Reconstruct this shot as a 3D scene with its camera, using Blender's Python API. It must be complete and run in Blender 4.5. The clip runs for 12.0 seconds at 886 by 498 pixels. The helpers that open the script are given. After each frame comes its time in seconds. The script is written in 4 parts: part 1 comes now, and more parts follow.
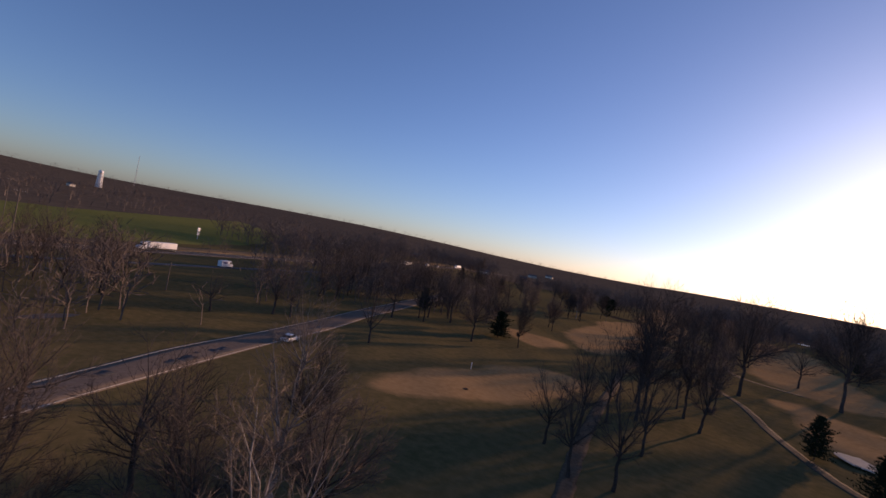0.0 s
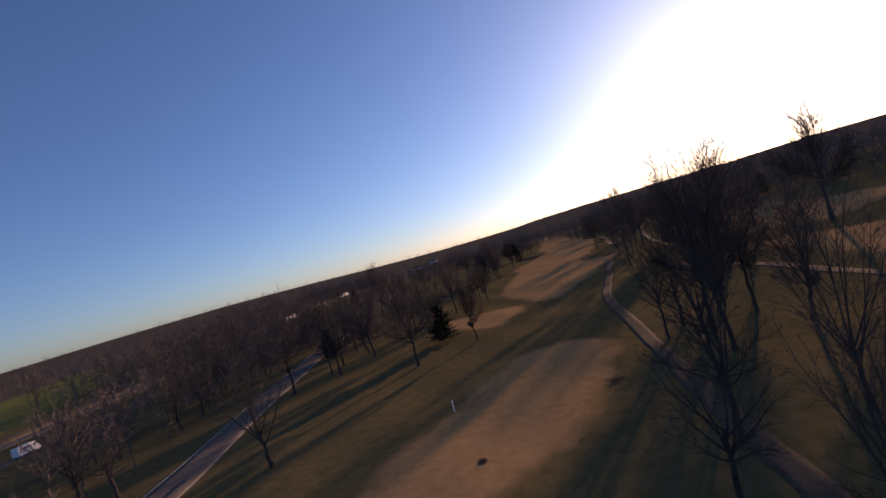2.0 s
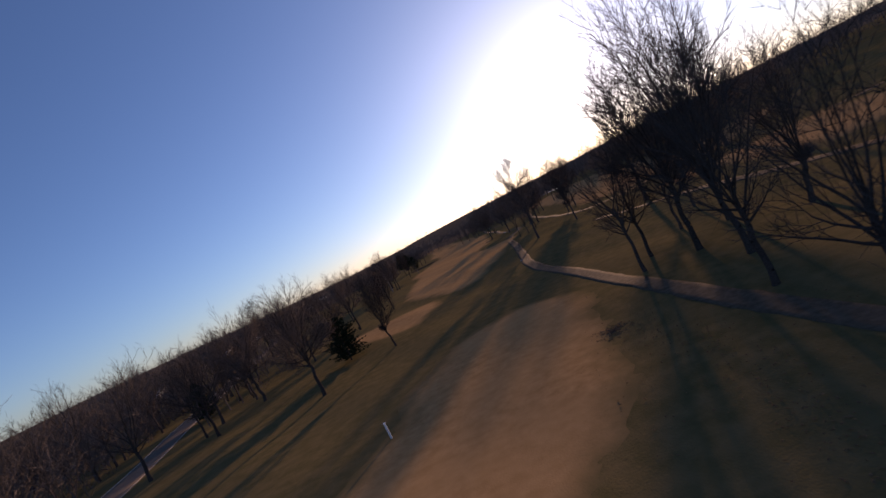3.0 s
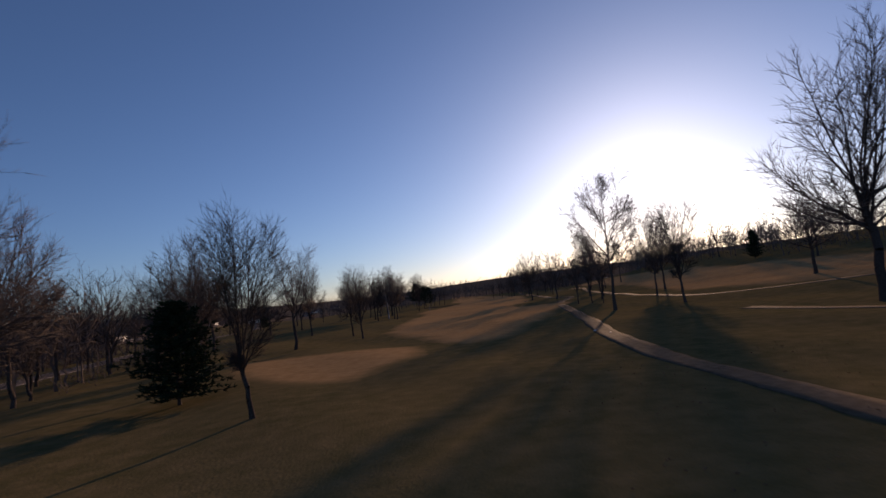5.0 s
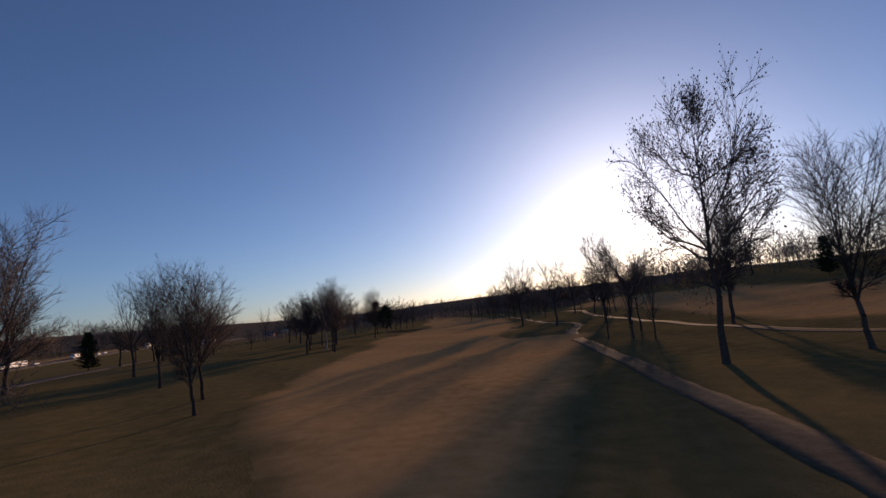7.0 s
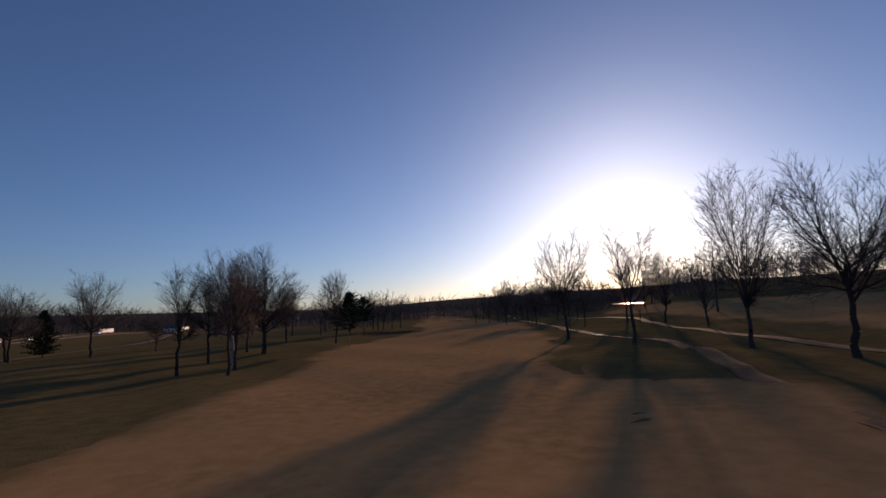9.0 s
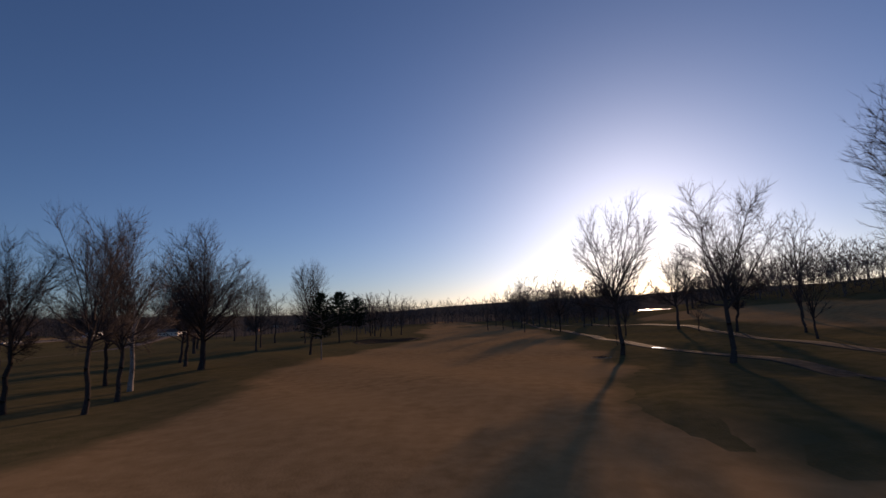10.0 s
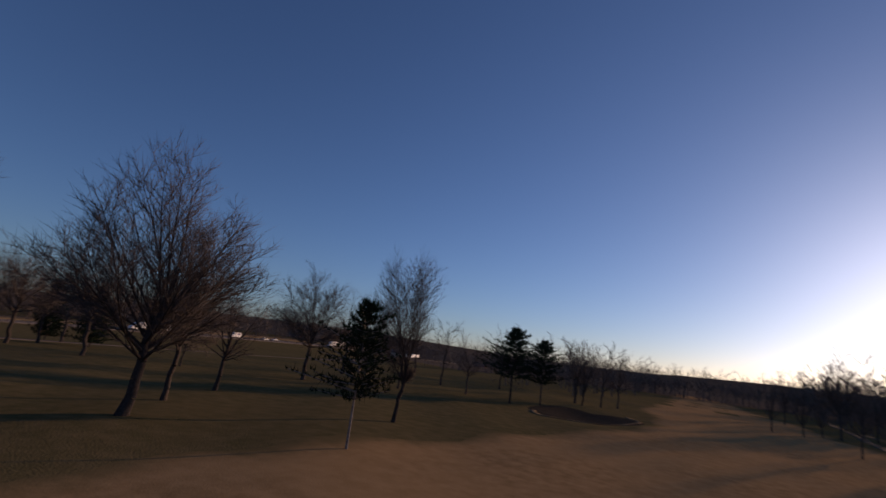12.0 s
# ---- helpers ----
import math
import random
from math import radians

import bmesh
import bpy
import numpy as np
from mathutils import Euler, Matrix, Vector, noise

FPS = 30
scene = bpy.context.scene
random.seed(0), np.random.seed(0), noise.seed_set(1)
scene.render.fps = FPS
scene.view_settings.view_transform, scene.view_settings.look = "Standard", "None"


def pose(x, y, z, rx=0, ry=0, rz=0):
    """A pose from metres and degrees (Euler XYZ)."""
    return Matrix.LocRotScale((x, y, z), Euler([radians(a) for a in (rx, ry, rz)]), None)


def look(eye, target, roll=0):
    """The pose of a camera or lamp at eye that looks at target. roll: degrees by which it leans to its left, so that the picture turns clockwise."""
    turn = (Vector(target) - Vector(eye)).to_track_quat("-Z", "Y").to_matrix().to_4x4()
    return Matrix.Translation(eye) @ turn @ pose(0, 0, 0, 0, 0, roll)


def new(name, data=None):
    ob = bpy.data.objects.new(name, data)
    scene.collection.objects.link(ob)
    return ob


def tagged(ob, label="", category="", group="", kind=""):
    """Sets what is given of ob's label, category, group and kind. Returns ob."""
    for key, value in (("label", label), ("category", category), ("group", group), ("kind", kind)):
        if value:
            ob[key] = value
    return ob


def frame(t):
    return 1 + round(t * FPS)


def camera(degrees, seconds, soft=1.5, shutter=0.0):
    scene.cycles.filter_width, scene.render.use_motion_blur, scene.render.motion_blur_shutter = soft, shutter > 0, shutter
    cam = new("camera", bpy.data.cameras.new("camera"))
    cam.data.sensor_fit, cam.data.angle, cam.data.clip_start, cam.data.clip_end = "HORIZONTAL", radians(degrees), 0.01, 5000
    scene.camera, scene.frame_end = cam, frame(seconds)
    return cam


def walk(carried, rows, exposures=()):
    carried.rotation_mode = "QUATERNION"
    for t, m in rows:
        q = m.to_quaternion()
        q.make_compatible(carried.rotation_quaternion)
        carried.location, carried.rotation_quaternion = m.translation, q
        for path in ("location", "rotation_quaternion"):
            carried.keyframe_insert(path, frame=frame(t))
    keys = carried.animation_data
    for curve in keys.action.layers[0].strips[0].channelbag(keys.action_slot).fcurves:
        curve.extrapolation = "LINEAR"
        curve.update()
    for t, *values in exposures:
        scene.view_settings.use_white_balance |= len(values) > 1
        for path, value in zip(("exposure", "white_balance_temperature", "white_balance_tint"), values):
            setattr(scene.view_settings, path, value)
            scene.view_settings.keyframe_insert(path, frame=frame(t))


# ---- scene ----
# ---- camera and its flight ----
cam = camera(84.63, 12.0, soft=1.5, shutter=0.15)
# seconds, x, y, z, yaw, pitch, roll
FLIGHT = [
    (0, 2.09, -0.41, 25.27, 28.28, -0.16, 11.45),
    (0.5, -2.92, 9.56, 25.19, 30.74, -0.86, 16.15),
    (1, -7.27, 18.51, 25.36, 27.46, -0.21, 7.76),
    (1.5, -13.46, 28.68, 23.83, 22.23, 0.30, -3.89),
    (2, -19.97, 39.12, 20.65, 13.54, 0.34, -16.02),
    (2.5, -25.20, 49.74, 16.91, 4.02, -1.59, -26.01),
    (2.7, -26.84, 53.56, 15.51, 1.17, -2.16, -28.11),
    (4.3, -29.90, 92.29, 7.66, -0.15, 4.08, -13.91),
    (4.5, -29.35, 97.41, 7.44, 0.65, 4.37, -12.59),
    (5, -27.96, 111.10, 6.55, 2.59, 5.25, -6.70),
    (5.5, -27.29, 123.57, 6.01, 2.64, 6.52, -2.22),
    (6, -26.55, 136.86, 6.47, 1.81, 6.77, -1.22),
    (6.5, -25.79, 148.74, 6.68, 0.57, 7.07, -4.14),
    (7, -25.58, 159.42, 6.99, -0.13, 7.19, -5.87),
    (7.2, -25.34, 163.53, 7.11, 0.15, 7.37, -5.62),
    (8.8, -25.90, 210.46, 6.88, -0.13, 6.88, -3.51),
    (9, -25.78, 216.20, 6.71, 0.02, 7.03, -3.00),
    (9.5, -25.24, 229.26, 6.33, 0.68, 7.43, -2.81),
    (10, -25.22, 241.63, 6.09, 1.13, 7.77, -2.53),
    (10.5, -25.04, 253.60, 5.94, 1.90, 8.54, -2.52),
    (11, -24.61, 265.15, 6.04, 7.16, 8.93, 0.36),
    (11.5, -24.21, 275.49, 6.30, 10.90, 9.92, -0.37),
    (12, -24.06, 288.39, 7.32, 30.31, 12.01, 7.61),
]


def aimed(x, y, z, yaw, pitch, roll):
    a, b = radians(yaw), radians(pitch)
    return look((x, y, z), (x - math.sin(a) * math.cos(b), y + math.cos(a) * math.cos(b), z + math.sin(b)), roll)


walk(cam, [(t, aimed(*row)) for t, *row in FLIGHT],
     exposures=[(0.0, 0.7, 6700, 33), (2.5, 0.72, 6700, 33), (4.5, 0.36, 6700, 27), (7.0, 0.29, 6700, 27), (9.0, 0.14, 6650, 27), (10.5, -0.03, 6550, 26), (12.0, 0.08, 6500, 28)])

# ---- sky and sun ----
SUN_AZ, SUN_EL = 20.8, 9.35
world = bpy.data.worlds.new("sky")
scene.world = world
world.use_nodes = True
wn = world.node_tree.nodes
sky = wn.new("ShaderNodeTexSky")
sky.sky_type = "NISHITA"
sky.sun_disc = False
sky.sun_elevation = radians(SUN_EL)
sky.sun_rotation = radians(SUN_AZ)
sky.altitude = 200
sky.air_density, sky.dust_density, sky.ozone_density = 0.85, 0.65, 4.0
wn["Background"].inputs["Strength"].default_value = 0.086
world.node_tree.links.new(sky.outputs[0], wn["Background"].inputs["Color"])
lamp = bpy.data.lights.new("sun", "SUN")
lamp.energy, lamp.angle, lamp.color = 2.9, radians(1.1), (1.0, 0.68, 0.40)
sun = new("sun", lamp)
sun.matrix_world = look((0, 0, 300), (-300 * math.sin(radians(SUN_AZ)), -300 * math.cos(radians(SUN_AZ)),
                                      300 - 300 * math.tan(radians(SUN_EL))))


# ---- materials ----
def material(name, base, rough=0.9, metal=0.0, spec=0.3):
    mat = bpy.data.materials.new(name)
    mat.use_nodes = True
    b = mat.node_tree.nodes["Principled BSDF"]
    b.inputs["Base Color"].default_value = (*base, 1)
    b.inputs["Roughness"].default_value = rough
    b.inputs["Metallic"].default_value = metal
    b.inputs["Specular IOR Level"].default_value = spec
    return mat


def mottled(name, colours, scales, rough=0.95, bump=0.0, bump_scale=3.0, spec=0.0, vary=0.0):
    """Two noises at two scales mix three colours; a third gives relief."""
    mat = material(name, colours[0], rough, 0, spec)
    nt = mat.node_tree
    b = nt.nodes["Principled BSDF"]
    pos = nt.nodes.new("ShaderNodeNewGeometry")
    fac = []
    for s, detail in ((scales[0], 4), (scales[1], 6)):
        n = nt.nodes.new("ShaderNodeTexNoise")
        n.inputs["Scale"].default_value, n.inputs["Detail"].default_value = s, detail
        n.inputs["Roughness"].default_value = 0.62
        nt.links.new(pos.outputs["Position"], n.inputs["Vector"])
        r = nt.nodes.new("ShaderNodeMapRange")
        r.inputs["From Min"].default_value, r.inputs["From Max"].default_value = 0.36, 0.66
        nt.links.new(n.outputs["Fac"], r.inputs["Value"])
        fac.append(r.outputs["Result"])
    m1, m2 = nt.nodes.new("ShaderNodeMix"), nt.nodes.new("ShaderNodeMix")
    for m in (m1, m2):
        m.data_type = "RGBA"
    m1.inputs["A"].default_value, m1.inputs["B"].default_value = (*colours[0], 1), (*colours[1], 1)
    m2.inputs["B"].default_value = (*colours[2], 1)
    nt.links.new(fac[0], m1.inputs["Factor"])
    nt.links.new(m1.outputs["Result"], m2.inputs["A"])
    nt.links.new(fac[1], m2.inputs["Factor"])
    out = m2.outputs["Result"]
    if vary:
        info, hsv = nt.nodes.new("ShaderNodeObjectInfo"), nt.nodes.new("ShaderNodeHueSaturation")
        rng = nt.nodes.new("ShaderNodeMapRange")
        rng.inputs["To Min"].default_value, rng.inputs["To Max"].default_value = 1 - vary, 1 + vary
        nt.links.new(info.outputs["Random"], rng.inputs["Value"])
        nt.links.new(rng.outputs["Result"], hsv.inputs["Value"])
        nt.links.new(out, hsv.inputs["Color"])
        out = hsv.outputs["Color"]
    nt.links.new(out, b.inputs["Base Color"])
    if bump:
        n, bp = nt.nodes.new("ShaderNodeTexNoise"), nt.nodes.new("ShaderNodeBump")
        n.inputs["Scale"].default_value, n.inputs["Detail"].default_value = bump_scale, 5
        bp.inputs["Distance"].default_value = bump
        nt.links.new(pos.outputs["Position"], n.inputs["Vector"])
        nt.links.new(n.outputs["Fac"], bp.inputs["Height"])
        nt.links.new(bp.outputs["Normal"], b.inputs["Normal"])
    return mat


ROUGH_COLOURS = [(0.128, 0.102, 0.046), (0.098, 0.086, 0.036), (0.168, 0.126, 0.060)]
M_ROUGH = mottled("rough_grass", ROUGH_COLOURS, (0.045, 0.6), bump=0.03, bump_scale=7.0)
M_FAIR = mottled("dormant_fairway", [(0.36, 0.222, 0.1), (0.265, 0.164, 0.074), (0.405, 0.252, 0.118)], (0.06, 0.8), bump=0.012, bump_scale=8.0)


def turf_edge(mat):
    """Lets the short turf thin out raggedly into the rough over its rim."""
    nt = mat.node_tree
    b = nt.nodes["Principled BSDF"]
    colour = b.inputs["Base Color"].links[0].from_socket
    att, pos, n, r, mix, nr, mr = [nt.nodes.new("ShaderNode" + k) for k in ("Attribute", "NewGeometry", "TexNoise", "Math", "Mix", "TexNoise", "Mix")]
    att.attribute_name = "inner"
    n.inputs["Scale"].default_value, n.inputs["Detail"].default_value = 0.16, 8
    n.inputs["Roughness"].default_value = 0.66
    nr.inputs["Scale"].default_value, nr.inputs["Detail"].default_value = 0.5, 6
    nt.links.new(pos.outputs["Position"], n.inputs["Vector"])
    nt.links.new(pos.outputs["Position"], nr.inputs["Vector"])
    r.operation = "ADD"
    nt.links.new(att.outputs["Fac"], r.inputs[0])
    nt.links.new(n.outputs["Fac"], r.inputs[1])
    m = nt.nodes.new("ShaderNodeMapRange")
    m.interpolation_type = "SMOOTHSTEP"
    m.inputs["From Min"].default_value, m.inputs["From Max"].default_value = 0.62, 1.30
    nt.links.new(r.outputs[0], m.inputs["Value"])
    mix.data_type = mr.data_type = "RGBA"
    mr.inputs["A"].default_value, mr.inputs["B"].default_value = (*ROUGH_COLOURS[0], 1), (*ROUGH_COLOURS[2], 1)
    nt.links.new(nr.outputs["Fac"], mr.inputs["Factor"])
    nt.links.new(m.outputs["Result"], mix.inputs["Factor"])
    nt.links.new(mr.outputs["Result"], mix.inputs["A"])
    nt.links.new(colour, mix.inputs["B"])
    nt.links.new(mix.outputs["Result"], b.inputs["Base Color"])


turf_edge(M_FAIR)
M_FIELD = mottled("winter_wheat", [(0.17, 0.178, 0.05), (0.14, 0.155, 0.04), (0.205, 0.195, 0.07)], (0.02, 0.3), bump=0.15)
M_VERGE = mottled("dry_verge", [(0.22, 0.15, 0.09), (0.16, 0.12, 0.07), (0.26, 0.19, 0.11)], (0.04, 0.5), bump=0.2)
M_ROAD = mottled("road_asphalt", [(0.165, 0.13, 0.103), (0.125, 0.099, 0.079), (0.2, 0.16, 0.128)], (0.08, 1.5), rough=0.9, bump=0.01, bump_scale=12, spec=0.01)
M_PATCH = mottled("patch_asphalt", [(0.045, 0.045, 0.048), (0.035, 0.035, 0.04), (0.06, 0.058, 0.058)], (0.3, 3), rough=0.75, spec=0.3)
M_PATH = mottled("path_concrete", [(0.115, 0.085, 0.058), (0.076, 0.057, 0.039), (0.148, 0.111, 0.078)], (0.11, 1.6), rough=0.9, bump=0.01, bump_scale=8, spec=0.01)
M_LINE = mottled("road_paint", [(0.60, 0.55, 0.46), (0.45, 0.41, 0.34), (0.68, 0.63, 0.53)], (0.4, 4))
M_PALEPOOL = mottled("pale_pool", [(0.50, 0.43, 0.33), (0.42, 0.36, 0.27), (0.56, 0.49, 0.39)], (0.2, 2.0), bump=0.05)
# Bunker sand coloured very dark to stand in for shade in the hollow.
M_SHADESAND = mottled("shaded_sand", [(0.045, 0.038, 0.029), (0.034, 0.029, 0.023), (0.065, 0.055, 0.042)], (0.2, 2.0), bump=0.05)
M_BARK = mottled("bark", [(0.066, 0.053, 0.046), (0.046, 0.038, 0.033), (0.095, 0.077, 0.067)], (0.8, 7.0), bump=0.04, bump_scale=9, vary=0.25)
M_TWIG = mottled("twigs", [(0.08, 0.067, 0.06), (0.058, 0.049, 0.045), (0.108, 0.09, 0.08)], (0.5, 4.0), vary=0.3)
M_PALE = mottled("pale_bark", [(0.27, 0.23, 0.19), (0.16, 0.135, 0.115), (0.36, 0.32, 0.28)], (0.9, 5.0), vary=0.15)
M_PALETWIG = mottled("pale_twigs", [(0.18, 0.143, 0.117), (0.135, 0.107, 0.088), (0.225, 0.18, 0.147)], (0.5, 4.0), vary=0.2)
M_NEEDLE = mottled("needles", [(0.022, 0.036, 0.020), (0.016, 0.028, 0.016), (0.035, 0.048, 0.026)], (0.6, 5.0), vary=0.2)
M_WOODS = mottled("bare_woods", [(0.135, 0.11, 0.095), (0.1, 0.081, 0.07), (0.18, 0.146, 0.126)], (0.02, 0.4))
M_WHITE = mottled("white_paint", [(0.78, 0.77, 0.75), (0.72, 0.71, 0.69), (0.80, 0.79, 0.78)], (0.3, 2), rough=0.5, spec=0.4)
M_ROOF = mottled("shingle_roof", [(0.14, 0.12, 0.11), (0.11, 0.095, 0.09), (0.18, 0.16, 0.15)], (0.4, 5))
M_SIDING = mottled("siding", [(0.82, 0.72, 0.57), (0.74, 0.65, 0.52), (0.86, 0.77, 0.62)], (0.2, 3), rough=0.7)
M_BRICK = mottled("brick_wall", [(0.30, 0.15, 0.11), (0.24, 0.12, 0.09), (0.36, 0.2, 0.15)], (0.5, 6))
M_GLASS = material("dark_glass", (0.03, 0.035, 0.04), 0.08, 0, 0.6)
M_TYRE = material("tyre_rubber", (0.02, 0.02, 0.02), 0.85)
M_STEEL = mottled("galvanised_steel", [(0.42, 0.43, 0.44), (0.35, 0.36, 0.37), (0.5, 0.5, 0.5)], (0.4, 4), rough=0.5)
M_POLE = mottled("weathered_pole", [(0.16, 0.13, 0.105), (0.12, 0.10, 0.085), (0.2, 0.165, 0.14)], (0.5, 6))
M_DARKPLASTIC = material("dark_trim", (0.03, 0.03, 0.032), 0.6)
M_PURPLE = material("dark_print", (0.10, 0.06, 0.20), 0.5)
M_WATER = material("water", (0.015, 0.02, 0.02), 0.06, 0, 0.4)
M_POND = mottled("rippled_water", [(0.02, 0.025, 0.03), (0.018, 0.022, 0.026), (0.025, 0.03, 0.034)], (0.1, 1), rough=0.22, bump=0.12, bump_scale=1.5, spec=0.6)
M_FLOOR = mottled("woodland_floor", [(0.115, 0.09, 0.066), (0.085, 0.068, 0.052), (0.15, 0.118, 0.085)], (0.008, 0.09), bump=0.3, bump_scale=0.4)
M_DRYLEAF = mottled("bleached_leaves", [(0.50, 0.42, 0.31), (0.36, 0.29, 0.2), (0.62, 0.55, 0.44)], (2.0, 9.0))
M_STILL = mottled("still_murky_water", [(0.055, 0.055, 0.06), (0.045, 0.045, 0.05), (0.07, 0.068, 0.07)], (0.3, 2.0), rough=0.55, spec=0.12)
M_LITTER = mottled("leaf_litter", [(0.17, 0.10, 0.055), (0.11, 0.07, 0.04), (0.23, 0.145, 0.08)], (0.3, 4.0), bump=0.1)


# ---- mesh helpers ----
def step(a):
    a = min(1.0, max(0.0, a))
    return a * a * (3 - 2 * a)


def bump_at(x, y, cx, cy, rx, ry):
    return math.exp(-((x - cx) / rx) ** 2 - ((y - cy) / ry) ** 2)


def height(x, y):
    """The lie of the land: level along the fairway, a hill to the east, lower ground at the highway."""
    z = 13 * step((x - 4 - 0.43 * max(0, y - 420)) / 130) - 4 * step((-x - 118) / 95)
    z += (1 - step((-x - 96) / 12)) * (0.22 * math.sin(x * 0.11 + 1.3) * math.sin(y * 0.083) + 0.10 * math.sin(x * 0.31 + y * 0.23))
    z -= 1.1 * bump_at(x, y, -45.5, 383, 8, 13)
    m = math.hypot((x + 1.5) / 12.0, (y - 270) / 13.0)
    z += 0.4 * step((1.06 - m) / 0.17)
    z += 10 * bump_at(x, y, -365, 530, 95, 190)
    b = min(1.0, 1.6 * bump_at(x, y, 100, 540, 24, 20))
    z = z * (1 - b) + 3.8 * b
    far = math.hypot(x, y - 200)
    z += 58 * step((far - 700) / 1500) * (0.82 + 0.18 * math.sin(math.atan2(x, y) * 7))
    if x > 100:
        z += 3.0 * math.sin(y * 0.012) * step((x - 100) / 120)
    return z


def link(name, verts, faces, mat, parent=None, smooth=False, label=""):
    me = bpy.data.meshes.new(name)
    me.from_pydata(verts, [], faces)
    me.materials.append(mat)
    if smooth:
        me.polygons.foreach_set("use_smooth", [True] * len(me.polygons))
    me.update()
    ob = new(name, me)
    ob.parent = parent
    if label:
        tagged(ob, label)
    return ob


def part(name, bm, mat, parent, label="", smooth=False):
    me = bpy.data.meshes.new(name)
    bm.to_mesh(me)
    bm.free()
    me.materials.append(mat)
    if smooth:
        me.polygons.foreach_set("use_smooth", [True] * len(me.polygons))
    ob = new(name, me)
    ob.parent = parent
    if label:
        tagged(ob, label)
    return ob


def thing(name, m, label, category, group="", kind=""):
    ob = new(name)
    ob.empty_display_size = 0.2
    ob.matrix_world = m
    return tagged(ob, label, category, group, kind)


def box_bm(cx, cy, cz, sx, sy, sz, bevel=0.0, bm=None):
    own = bmesh.new()
    bmesh.ops.create_cube(own, size=1, matrix=Matrix.Translation((cx, cy, cz)) @ Matrix.Diagonal((sx, sy, sz, 1)))
    if bevel:
        bmesh.ops.bevel(own, geom=own.edges[:], offset=bevel, segments=2, affect="EDGES")
    if bm is None:
        return own
    me = bpy.data.meshes.new("tmp")
    own.to_mesh(me)
    own.free()
    bm.from_mesh(me)
    bpy.data.meshes.remove(me)
    return bm


def cyl_bm(r1, r2, depth, m, n=14, bm=None):
    bm = bm or bmesh.new()
    bmesh.ops.create_cone(bm, cap_ends=True, segments=n, radius1=r1, radius2=r2, depth=depth, matrix=m)
    return bm


def tube(segs, verts, faces, sides, pointed=False):
    """Adds a tapered prism for each segment p, q, rp, rq, or a pointed spike."""
    for p, q, rp, rq in segs:
        d = q - p
        if d.length < 1e-6:
            continue
        u = d.orthogonal().normalized()
        w = d.normalized().cross(u)
        k = len(verts)
        for c, r in ((p, rp),) if pointed else ((p, rp), (q, rq)):
            for i in range(sides):
                a = 2 * math.pi * i / sides
                verts.append(c + (u * math.cos(a) + w * math.sin(a)) * r)
        if pointed:
            verts.append(q)
            faces += [(k + i, k + (i + 1) % sides, k + sides) for i in range(sides)]
            continue
        for i in range(sides):
            j = (i + 1) % sides
            faces.append((k + i, k + j, k + sides + j, k + sides + i))


def spline(points, spacing):
    """Smooth points through a coarse line (Catmull-Rom), at about even spacing."""
    pts = [Vector((*p, 0)) for p in points]
    pts = [2 * pts[0] - pts[1]] + pts + [2 * pts[-1] - pts[-2]]
    out = []
    for a, b, c, d in zip(pts, pts[1:], pts[2:], pts[3:]):
        n = max(1, int((c - b).length / spacing))
        for i in range(n):
            t = i / n
            out.append(0.5 * ((2 * b) + (c - a) * t + (2 * a - 5 * b + 4 * c - d) * t * t + (3 * b - a - 3 * c + d) * t ** 3))
    out.append(pts[-2])
    return out


def ribbon(name, points, width, lift, mat, spacing=2.0, offset=0.0, thick=0.12, columns=4, ragged=0.0, parent=None):
    """A paved strip along a line, following the ground, with side faces."""
    line = spline(points, spacing)
    rng = random.Random(len(line))
    verts, faces = [], []
    n = columns + 1
    for i, p in enumerate(line):
        d = (line[min(i + 1, len(line) - 1)] - line[max(i - 1, 0)]).normalized()
        s = Vector((d.y, -d.x, 0))
        for j in range(n):
            e = (j / columns - 0.5) * width
            if ragged and j in (0, columns):
                e += rng.uniform(-ragged, ragged)
            q = p + s * (offset + e)
            verts.append((q.x, q.y, height(q.x, q.y) + lift))
        for j in (0, columns):
            x, y, z = verts[len(verts) - n - (0 if j == 0 else 1) + j] if j else verts[-n]
            verts.append((x, y, z - thick))
    m = n + 2
    for i in range(len(line) - 1):
        a, b = i * m, (i + 1) * m
        for j in range(columns):
            faces.append((a + j, a + j + 1, b + j + 1, b + j))
        faces.append((a + n, a, b, b + n))
        faces.append((a + columns, a + n + 1, b + n + 1, b + columns))
    return link(name, verts, faces, mat, parent, smooth=True)


